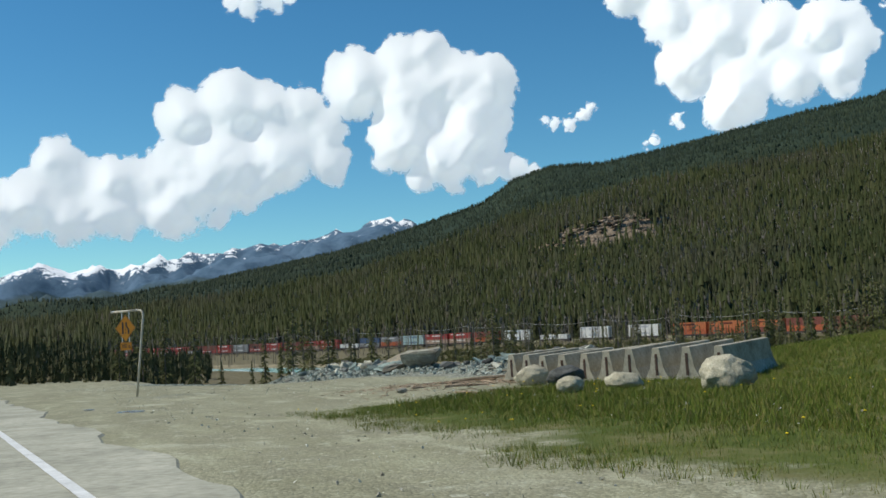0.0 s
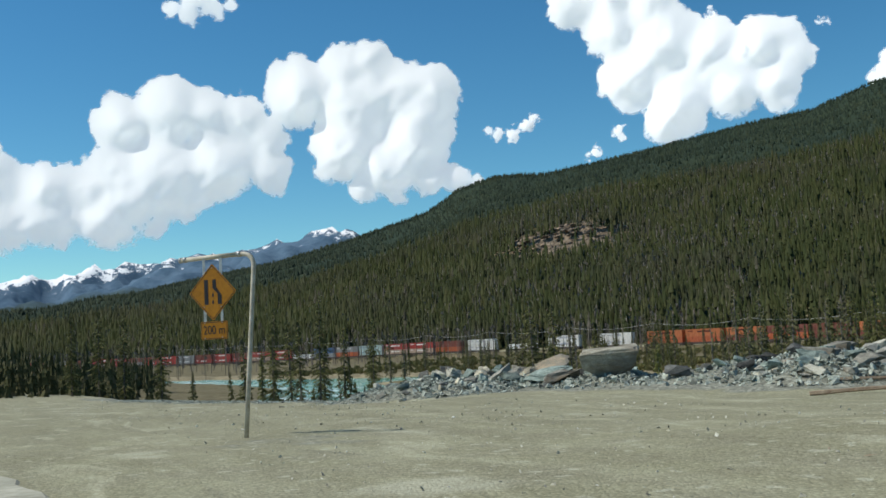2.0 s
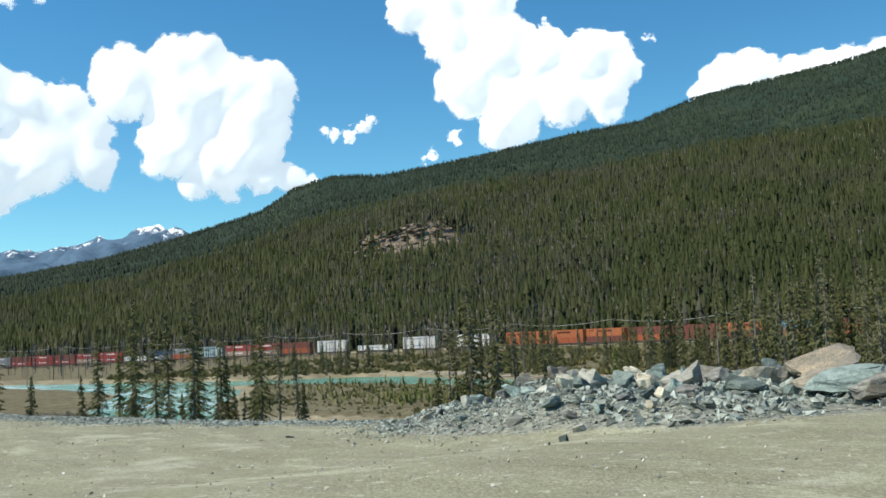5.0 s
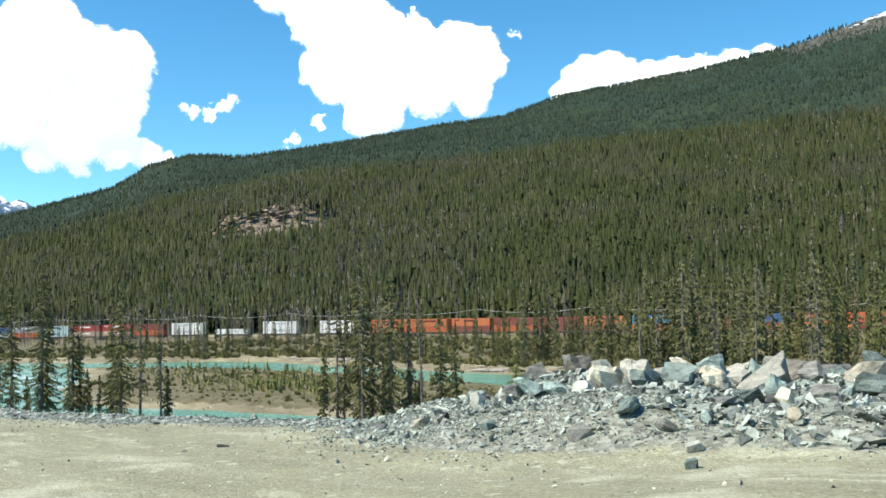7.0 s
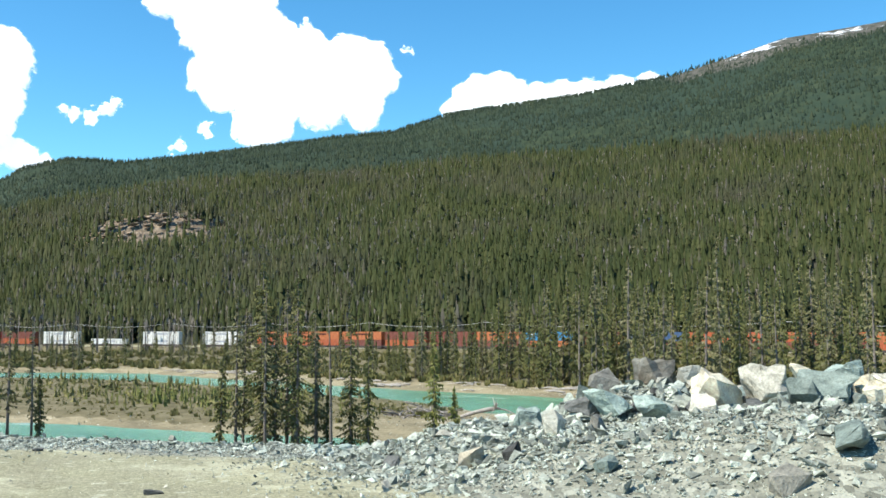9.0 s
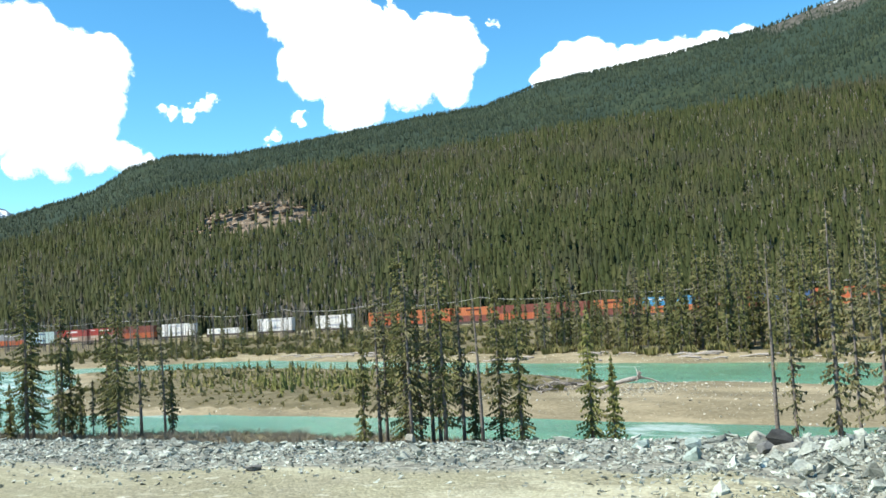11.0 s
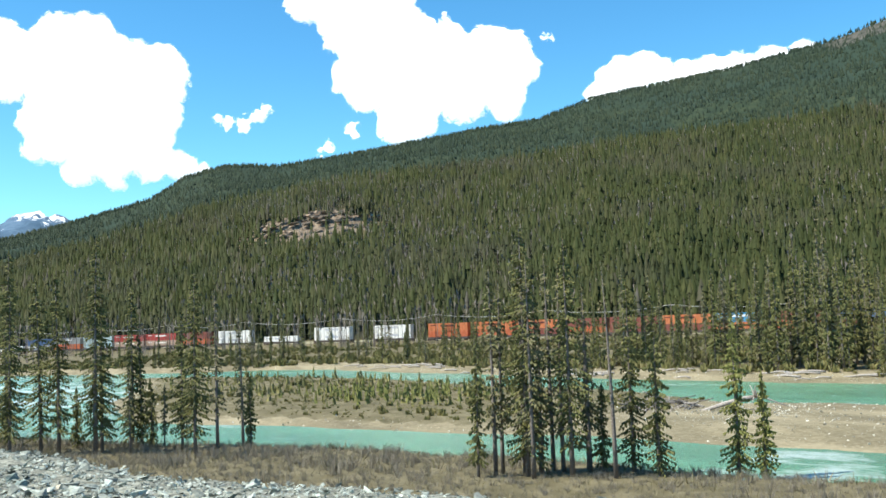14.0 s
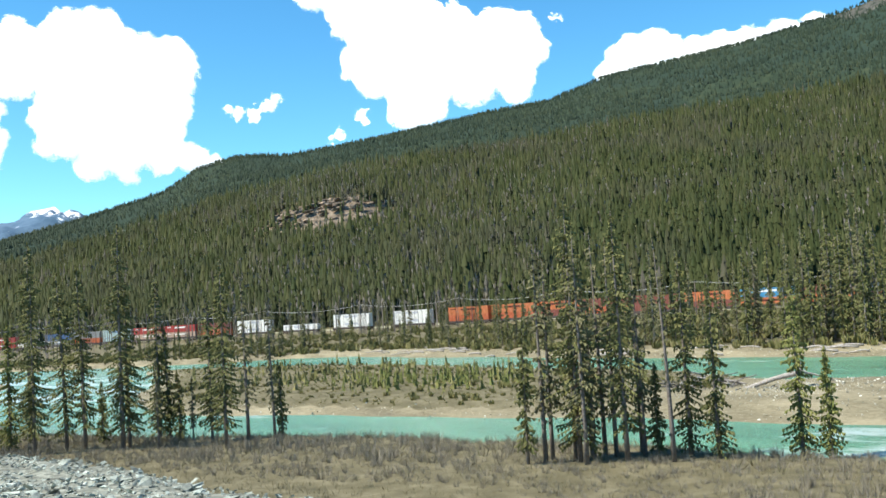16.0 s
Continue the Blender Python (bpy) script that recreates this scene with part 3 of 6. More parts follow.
    rub = np.clip(pile * 2.2, 0, 1) + skirt + np.exp(-((x - cx + 1.2) / 2.6) ** 2) * (y > 56) * (y < 150)
    foot = np.interp(y, *FOOT)
    rub = rub * np.where((y > 40) & (y < 73), sstep(foot - 1.2, foot + 0.6, x), 1.0)
    rub = rub + 0.8 * np.exp(-((x - 4.2) / 1.6) ** 2 - ((y - 40.2) / 1.5) ** 2) + 0.8 * np.exp(-((x + 1.5) / 1.5) ** 2 - ((y - 62) / 5) ** 2)
    rub = np.maximum(rub, np.clip(t, 0, 1) * (t < 4) * (y > 56) * (y < 150))
    forest = sstep(0, 12, D - dt) * np.where(D > 900, 1, 1)
    forest = np.where((D > 240) & (x < 20), 1.0, forest)
    rockm = cliff_az * sstep(695, 706, D) * (1 - sstep(726, 742, D)) * (D < 800)
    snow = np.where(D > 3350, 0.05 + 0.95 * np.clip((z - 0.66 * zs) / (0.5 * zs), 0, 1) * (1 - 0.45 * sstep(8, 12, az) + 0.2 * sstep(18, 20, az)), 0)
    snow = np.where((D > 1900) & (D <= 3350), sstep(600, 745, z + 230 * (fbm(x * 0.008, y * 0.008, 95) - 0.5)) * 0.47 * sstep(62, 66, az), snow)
    off = (D < dt)
    return z, (grass * off, np.clip(dry, 0, 1) * off, np.clip(bar, 0, 1) * off, np.clip(rockm, 0, 1)), (np.clip(forest, 0, 1), snow, np.clip(rub, 0, 1) * off, sstep(930, 1150, D))


def height(x, y):
    return float(land(np.array([x]), np.array([y]))[0][0])


def build_ground():
    az = np.concatenate([np.arange(-14, 96, 0.4), np.arange(96, 346, 4.0)])
    rad = np.concatenate([[0.0], 0.6 * 1.055 ** np.arange(0, 86), np.arange(61, 430, 2.5), 430 * 1.022 ** np.arange(0, 95), np.arange(3380, 4790, 28.0)])
    A, R = np.meshgrid(np.radians(az), rad)
    x, y = HUB[0] + R * np.sin(A), HUB[1] + R * np.cos(A)
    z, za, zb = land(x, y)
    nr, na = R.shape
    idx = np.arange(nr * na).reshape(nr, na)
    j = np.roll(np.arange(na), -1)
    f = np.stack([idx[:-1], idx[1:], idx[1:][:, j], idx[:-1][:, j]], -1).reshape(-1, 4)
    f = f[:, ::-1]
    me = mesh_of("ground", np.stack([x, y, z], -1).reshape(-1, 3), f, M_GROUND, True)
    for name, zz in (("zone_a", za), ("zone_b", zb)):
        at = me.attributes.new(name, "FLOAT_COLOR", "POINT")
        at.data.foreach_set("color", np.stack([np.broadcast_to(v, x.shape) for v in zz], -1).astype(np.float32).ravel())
    return tagged(new("ground", me), "gravel pullout, river flats and forested mountain slopes", "ground", kind="structure")


build_ground()

wx, wy = np.meshgrid(np.linspace(-120, 260, 60), np.linspace(-380, 900, 120))
wi = np.arange(wx.size).reshape(wx.shape)
wf = np.stack([wi[:-1, :-1], wi[:-1, 1:], wi[1:, 1:], wi[1:, :-1]], -1).reshape(-1, 4)
wz = np.where(wx > np.interp(wy, *SHORE) - 12, WATER_Z, WATER_Z - 3.0)
wz = np.where(wx > np.interp(wy, *FAR_SHORE) + 12, WATER_Z - 3.0, wz)
tagged(new("water", mesh_of("water", np.stack([wx, wy, wz], -1).reshape(-1, 3), wf, M_WATER, True)), "milky turquoise glacial river with pale riffles", "river", kind="structure")


# ---------------------------------------------------------------- road
def build_road():
    """The paved lane, its edge line, and the crumbled edge towards the gravel."""
    ys = np.linspace(-90, 210, 501)
    right = 2.75 - 0.083 * ys + (vnoise(ys * 0.35, ys * 0, 2) - 0.5) * 0.6 + (vnoise(ys * 1.1, ys * 0, 6) - 0.5) * 0.4
    left = 2.75 - 0.083 * ys - 9.5
    v, f = [], []
    for i, yy in enumerate(ys):
        for xx in (left[i], right[i] - 2, right[i]):
            v.append((xx, yy, float(plane(np.array(xx), np.array(yy))) + 0.03))
        v.append((right[i] + 0.12, yy, float(plane(np.array(right[i]), np.array(yy))) - 0.06))
    for i in range(len(ys) - 1):
        for c in range(3):
            f.append((i * 4 + c, i * 4 + c + 1, (i + 1) * 4 + c + 1, (i + 1) * 4 + c))
    road = tagged(new("road", mesh_of("road", v, f, M_ASPHALT)), "worn grey asphalt highway lane beside a gravel pullout", "road", kind="structure")
    v, f = [], []
    for i, yy in enumerate(ys):
        c = 1.42 - 0.09 * yy
        for xx in (c - 0.07, c + 0.07):
            v.append((xx, yy, float(plane(np.array(xx), np.array(yy))) + 0.036))
    f = [(2 * i, 2 * i + 1, 2 * i + 3, 2 * i + 2) for i in range(len(ys) - 1)]
    part("edge_line", mesh_of("edge_line", v, f, M_LINE), None, road, "worn white edge line")


build_road()


# ---------------------------------------------------------------- road sign on a bent pipe
def build_sign():
    base, corner = Vector((3.93, 41.79, -0.95)), Vector((4.30, 42.12, 2.57))
    right = Vector((0.64, -0.768, 0.0))
    face = Vector((-0.768, -0.64, 0.0))
    tip = corner - right * 1.75 - Vector((0, 0, 0.02))
    sign = tagged(new("road_sign"), "yellow lane-merge warning sign hung from a bent white pipe post", "road sign")
    up = (corner - base).normalized()
    arm = (tip - corner).normalized()
    R = 0.32
    a, b = corner - up * R, corner + arm * R
    bend = [a.lerp(corner, t).lerp(corner.lerp(b, t), t) for t in np.linspace(0, 1, 9)]
    pipe = tube([base, base.lerp(a, 0.5)] + bend, 0.045, 14)
    part("post", mesh_from("post", pipe, M_POST, True), None, sign, "weathered white steel pipe")
    part("arm", mesh_from("arm", tube([b - arm * 0.02, tip], 0.046, 14), M_POST, True), None, sign)
    for f in (0.02, 0.93):
        q = b.lerp(tip, f)
        part("pipe_collar", mesh_from("pipe_collar", tube([q - arm * 0.035, q + arm * 0.035], 0.056, 14), M_STEEL_BAND, True), None, sign, "steel clamp collar")
    part("pipe_cap", mesh_from("pipe_cap", tube([tip - arm * 0.01, tip + arm * 0.035], 0.057, 14), M_STEEL_BAND, True), None, sign)
    mid = Vector((3.64, 42.85, 1.865))

    def at(u, w, d=0.0):
        return mid + right * u * 1.06 + Vector((0, 0, w * 1.06)) + face * d

    def plate(pts, d0, d1, bevel=0.0):
        bm = bmesh.new()
        lo = [bm.verts.new(at(u, w, d0)) for u, w in pts]
        hi = [bm.verts.new(at(u, w, d1)) for u, w in pts]
        bm.faces.new(lo[::-1])
        bm.faces.new(hi)
        for i in range(len(pts)):
            j = (i + 1) % len(pts)
            bm.faces.new((lo[i], lo[j], hi[j], hi[i]))
        return bm

    def rounded(w, h, r, turn=0.0, n=5):
        pts = []
        for cx, cy, a0 in ((w - r, h - r, 0), (-w + r, h - r, 90), (-w + r, -h + r, 180), (w - r, -h + r, 270)):
            for i in range(n):
                an = radians(a0 + 90 * i / (n - 1))
                x, y = cx + r * math.cos(an), cy + r * math.sin(an)
                pts.append((x * math.cos(turn) - y * math.sin(turn), x * math.sin(turn) + y * math.cos(turn)))
        return pts

    q = radians(45)
    dia = part("diamond_plate", plate(rounded(0.375, 0.375, 0.035, q), -0.003, 0.003), M_YELLOW, sign, "yellow diamond warning plate")
    outer, inner = rounded(0.358, 0.358, 0.03, q), rounded(0.346, 0.346, 0.026, q)
    bm = bmesh.new()
    vo, vi = [bm.verts.new(at(u, w, 0.0055)) for u, w in outer], [bm.verts.new(at(u, w, 0.0055)) for u, w in inner]
    for i in range(len(vo)):
        j = (i + 1) % len(vo)
        bm.faces.new((vo[i], vo[j], vi[j], vi[i]))
    part("border", bm, M_BLACK, dia, "black border line")
    part("lane_bar", plate([(-0.185, -0.225), (-0.095, -0.225), (-0.095, 0.235), (-0.185, 0.235)], 0.0035, 0.006), M_BLACK, dia, "straight black bar")
    part("merge_bar", plate([(0.005, 0.235), (0.085, 0.235), (0.085, 0.09), (0.205, -0.06), (0.205, -0.225), (0.115, -0.225), (0.115, -0.03), (0.005, 0.075)], 0.0035, 0.006), M_BLACK, dia, "bent black bar")
    for y0 in (-0.215, -0.085):
        part("lane_dash", plate([(-0.01, y0), (0.025, y0), (0.025, y0 + 0.065), (-0.01, y0 + 0.065)], 0.0035, 0.006), M_BLACK, dia)
    tab_c = (0.015, -0.702)
    tab = part("distance_plate", plate([(u + tab_c[0], w + tab_c[1]) for u, w in rounded(0.3, 0.165, 0.03)], -0.003, 0.003), M_YELLOW, sign, "yellow plate reading 200 m")
    vo = [(u + tab_c[0], w + tab_c[1]) for u, w in rounded(0.288, 0.153, 0.026)]
    vi = [(u + tab_c[0], w + tab_c[1]) for u, w in rounded(0.279, 0.144, 0.022)]
    bm = bmesh.new()
    vo, vi = [bm.verts.new(at(u, w, 0.0055)) for u, w in vo], [bm.verts.new(at(u, w, 0.0055)) for u, w in vi]
    for i in range(len(vo)):
        j = (i + 1) % len(vo)
        bm.faces.new((vo[i], vo[j], vi[j], vi[i]))
    part("border", bm, M_BLACK, tab)
    cu = bpy.data.curves.new("lettering", "FONT")
    cu.body, cu.size, cu.align_x, cu.align_y, cu.extrude, cu.offset = "200 m", 0.228, "CENTER", "CENTER", 0.001, 0.0
    tmp = new("lettering", cu)
    bpy.context.view_layer.update()
    me = bpy.data.meshes.new_from_object(tmp.evaluated_get(bpy.context.evaluated_depsgraph_get()))
    bpy.data.objects.remove(tmp)
    z = Vector((0, 0, 1))
    o = at(tab_c[0], tab_c[1], 0.006)
    me.transform(Matrix.Diagonal((0.9, 1.05, 1, 1)))
    me.transform(Matrix(((right.x, z.x, face.x, o.x), (right.y, z.y, face.y, o.y), (right.z, z.z, face.z, o.z), (0, 0, 0, 1))))
    me.materials.clear()
    me.materials.append(M_BLACK)
    part("lettering", me, None, tab, "black text 200 m")
    for u in (-0.19, 0.19):
        bm = plate([(u - 0.03, -0.85), (u + 0.03, -0.85), (u + 0.03, 0.66), (u - 0.03, 0.66)], -0.014, -0.006)
        part("hanger_strap", bm, M_STEEL_BAND, sign, "flat galvanised hanger strap")
    for u, w in ((0, 0.45), (-0.19, -0.27), (0.19, -0.27), (-0.19, -0.565), (0.2, -0.565), (-0.19, -0.84), (0.2, -0.84)):
        c = at(u, w)
        part("bolt", tube([c, c + face * 0.012], 0.011, 8), M_STEEL_BAND, dia if w > -0.5 else tab)


build_sign()


# ---------------------------------------------------------------- rocks
def hull_points(rng, n, flat=1.0):
    p = rng.normal(size=(n, 3))
    p /= np.linalg.norm(p, axis=1)[:, None]
    p = np.sign(p) * np.abs(p) ** 0.5
    return p * np.array((1, 0.85, 0.75 * flat)) * rng.uniform(0.75, 1.0, (n, 1))


def rock_mesh(name, rng, size, mat, detail=True, points=12, rough=0.075, block=None):
    """A broken block: a hull of random points, with chipped edges and an uneven skin."""
    if size[0] < 0.62:
        points = max(points, 20)
    bm = bmesh.new()
    tilt = pose(0, 0, 0, rng.uniform(-28, 28), rng.uniform(-28, 28), rng.uniform(0, 360)).to_3x3()
    for p in hull_points(rng, points, 0.8) if block is None else block:
        bm.verts.new(tilt @ Vector(p) if block is None else Vector(p))
    r = bmesh.ops.convex_hull(bm, input=bm.verts)
    junk = list({g for g in r["geom_interior"] + r["geom_unused"] if isinstance(g, bmesh.types.BMVert)})
    bmesh.ops.delete(bm, geom=junk, context="VERTS")
    bmesh.ops.dissolve_limit(bm, angle_limit=radians(14), verts=bm.verts, edges=bm.edges)
    if detail:
        bmesh.ops.bevel(bm, geom=list(bm.edges), offset=0.014, segments=1, affect="EDGES")
        bmesh.ops.triangulate(bm, faces=bm.faces)
        bmesh.ops.subdivide_edges(bm, edges=[e for e in bm.edges if e.calc_length() > 0.3], cuts=2, use_grid_fill=True)
        bmesh.ops.triangulate(bm, faces=bm.faces)
        o = Vector(rng.uniform(-50, 50, 3))
        for v in bm.verts:
            v.co += v.co.normalized() * ((noise.fractal(v.co * 2.3 + o, 1.0, 2.0, 4) * rough + 0.8 * rough * math.floor(3 * noise.noise(v.co * 1.7 + o))))
    zs = [v.co.z for v in bm.verts]
    xs = [v.co.x for v in bm.verts]
    ys = [v.co.y for v in bm.verts]
    sx, sy, sz = size[0] / (max(xs) - min(xs)), size[1] / (max(ys) - min(ys)), size[2] / (max(zs) - min(zs))
    for v in bm.verts:
        v.co = Vector(((v.co.x - (max(xs) + min(xs)) / 2) * sx, (v.co.y - (max(ys) + min(ys)) / 2) * sy, (v.co.z - min(zs)) * sz))
    return mesh_from(name, bm, mat)


# place, base, width across the view, height, depth, turn, kind
BOULDERS = (
    (20.9, 58.1, -0.9, 1.5, 0.85, 1.1, 20, "cream"), (20.0, 57.0, -1.1, 1.9, 0.6, 1.2, -10, "grey"), (22.5, 57.3, -0.8, 1.8, 0.62, 1.2, 15, "dark"),
    (19.0, 64.7, -1.5, 0.8, 0.78, 0.8, 20, "cream"), (19.4, 64.1, -1.45, 0.82, 0.82, 0.8, 60, "white"),
    (19.85, 63.4, -1.5, 0.98, 0.7, 0.8, 10, "grey"), (20.05, 62.9, -1.45, 0.6, 0.66, 0.6, 50, "cream"),
    (20.5, 62.1, -1.45, 1.3, 0.9, 1.0, -30, "white"), (22.6, 63.2, -1.05, 0.6, 0.5, 0.6, 0, "dark"),
    (23.0, 62.4, -1.2, 1.7, 0.7, 1.3, -25, "bed"), (23.0, 61.9, -1.55, 0.75, 0.58, 0.8, 35, "grey"),
    (23.8, 60.7, -1.1, 1.0, 0.5, 0.9, 10, "bed"), (21.4, 60.5, -1.58, 1.25, 0.92, 1.0, 15, "cream"),
    (18.6, 65.7, -1.55, 0.7, 0.4, 0.6, 40, "dark"), (20.2, 57.7, -1.3, 1.3, 0.6, 1.0, -20, "cream"),
    (19.9, 55.9, -1.25, 1.6, 0.6, 1.1, -15, "bed"), (19.0, 70.9, -2.0, 0.6, 0.45, 0.5, 0, "dark"),
    (18.4, 70.5, -2.1, 0.66, 0.28, 0.5, 30, "white"), (19.6, 69.9, -1.6, 0.75, 0.3, 0.6, 70, "grey"),
    (20.3, 68.0, -2.0, 0.85, 0.6, 0.8, 20, "grey"), (20.6, 67.4, -1.75, 0.95, 0.75, 0.8, -40, "bed"),
    (19.7, 59.3, -1.4, 1.0, 0.6, 0.8, 25, "grey"), (21.0, 59.2, -1.3, 1.1, 0.65, 0.8, 70, "white"),
    (20.8, 61.3, -1.5, 0.7, 0.5, 0.6, 15, "grey"), (18.9, 63.2, -1.6, 0.5, 0.35, 0.5, 80, "grey"),
    (19.4, 61.9, -1.6, 0.45, 0.3, 0.5, 5, "cream"), (17.5, 66.9, -1.4, 0.5, 0.35, 0.4, 33, "grey"),
    (16.7, 67.8, -1.5, 0.4, 0.25, 0.4, 12, "white"), (18.1, 66.3, -1.35, 0.6, 0.3, 0.5, -15, "dark"),
    (15.1, 60.2, -1.62, 0.3, 0.2, 0.25, 15, "white"), (21.9, 57.0, -1.2, 0.9, 0.5, 0.8, 10, "dark"),
    (24.2, 57.6, -1.3, 1.0, 0.6, 0.9, 40, "grey"), (18.6, 60.8, -1.55, 0.55, 0.4, 0.5, 60, "dark"),
    (17.9, 61.8, -1.6, 0.5, 0.34, 0.4, 20, "white"), (22.6, 46.0, -0.75, 1.0, 0.55, 0.8, 10, "grey"),
    (24.2, 47.2, -0.75, 1.2, 0.5, 0.9, 40, "bed"), (26.5, 49.3, -0.8, 1.5, 0.55, 1.0, -20, "bed"),
    (29.0, 51.8, -0.85, 1.4, 0.6, 1.1, 15, "grey"), (31.0, 52.6, -0.85, 1.5, 0.6, 1.2, -10, "bed"),
    (25.0, 45.6, -0.7, 1.1, 0.4, 0.7, 55, "white"), (27.6, 47.4, -0.75, 1.2, 0.45, 0.8, 5, "bed"),
    (23.3, 48.3, -1.0, 0.8, 0.5, 0.7, 65, "grey"), (21.5, 46.9, -1.15, 0.7, 0.4, 0.6, 25, "white"),
    (24.6, 50.6, -0.95, 0.9, 0.5, 0.7, -35, "dark"), (18.4, 76.6, -2.2, 0.3, 0.3, 0.28, 20, "white"),
    (14.93, 87.52, -2.5, 0.26, 0.2, 0.22, 15, "grey"), (15.11, 88.38, -2.6, 0.28, 0.22, 0.22, 60, "grey"),
    (15.07, 86.74, -2.45, 0.24, 0.16, 0.2, 80, "cream"), (15.36, 86.03, -2.5, 0.32, 0.13, 0.22, 5, "grey"),
    (15.50, 85.25, -2.45, 0.3, 0.12, 0.22, 35, "white"), (14.7, 75.3, -1.85, 0.34, 0.16, 0.26, 10, "dark"),
    (12.8, 69.1, -1.7, 0.45, 0.14, 0.3, 30, "dark"), (11.8, 68.9, -1.75, 0.35, 0.09, 0.25, 20, "dark"),
)
# place, width, height, kind
MORE_BOULDERS = (
    (18.1, 65.2, 0.5, 0.34, "grey"), (19.8, 63.5, 1.01, 0.53, "grey"), (21.0, 61.2, 0.89, 0.54, "bed"), (19.3, 61.1, 0.50, 0.44, "grey"),
    (17.6, 60.1, 0.38, 0.28, "cream"), (16.4, 59.3, 0.25, 0.20, "cream"), (14.2, 59.7, 0.31, 0.18, "grey"), (16.1, 60.6, 0.23, 0.20, "grey"),
    (18.2, 61.0, 0.63, 0.23, "grey"), (17.3, 61.0, 0.50, 0.16, "dark"), (15.9, 61.9, 0.52, 0.24, "grey"), (16.2, 65.6, 0.49, 0.44, "white"),
    (15.3, 65.6, 0.40, 0.29, "dark"), (15.3, 66.2, 0.64, 0.32, "cream"), (13.0, 64.5, 0.20, 0.15, "white"), (14.2, 66.6, 0.29, 0.14, "white"),
    (12.5, 65.2, 0.17, 0.12, "white"), (15.8, 68.0, 0.64, 0.23, "dark"), (18.1, 65.9, 0.59, 0.33, "grey"), (19.7, 59.9, 0.66, 0.33, "grey"),
    (17.8, 59.5, 0.49, 0.28, "bed"), (16.6, 65.2, 0.44, 0.33, "bed"), (14.9, 64.1, 0.39, 0.22, "grey"), (15.0, 62.2, 0.37, 0.18, "white"),
    (15.6, 61.0, 0.33, 0.16, "bed"), (20.0, 66.2, 0.64, 1.37, "bed"), (20.2, 65.2, 0.63, 1.05, "cream"), (21.0, 64.2, 0.63, 0.66, "cream"),
    (21.6, 63.7, 0.79, 0.81, "grey"), (21.5, 62.6, 0.53, 0.85, "grey"), (22.4, 60.5, 0.69, 0.78, "grey"), (21.9, 61.9, 1.44, 0.77, "bed"),
    (22.6, 61.5, 0.77, 0.49, "dark"), (21.2, 64.9, 0.78, 1.09, "bed"), (21.9, 63.4, 0.77, 0.77, "white"), (22.0, 62.4, 0.76, 0.51, "grey"),
    (20.9, 63.7, 0.87, 0.39, "bed"), (20.4, 64.9, 0.75, 0.78, "grey"), (20.3, 65.7, 0.64, 1.05, "white"),
)
ROCK_KIND = {
    "cream": (M_ROCK_CREAM, "cream and grey angular boulder in a roadside rubble pile"),
    "white": (M_ROCK_WHITE, "pale grey jagged boulder in a roadside rubble pile"),
    "grey": (M_ROCK_GREY, "blue-grey broken boulder in a roadside rubble pile"),
    "dark": (M_ROCK_DARK, "dark slate boulder among the rubble"),
    "bed": (M_ROCK_BED, "flat banded grey slab lying on the rubble pile"),
}


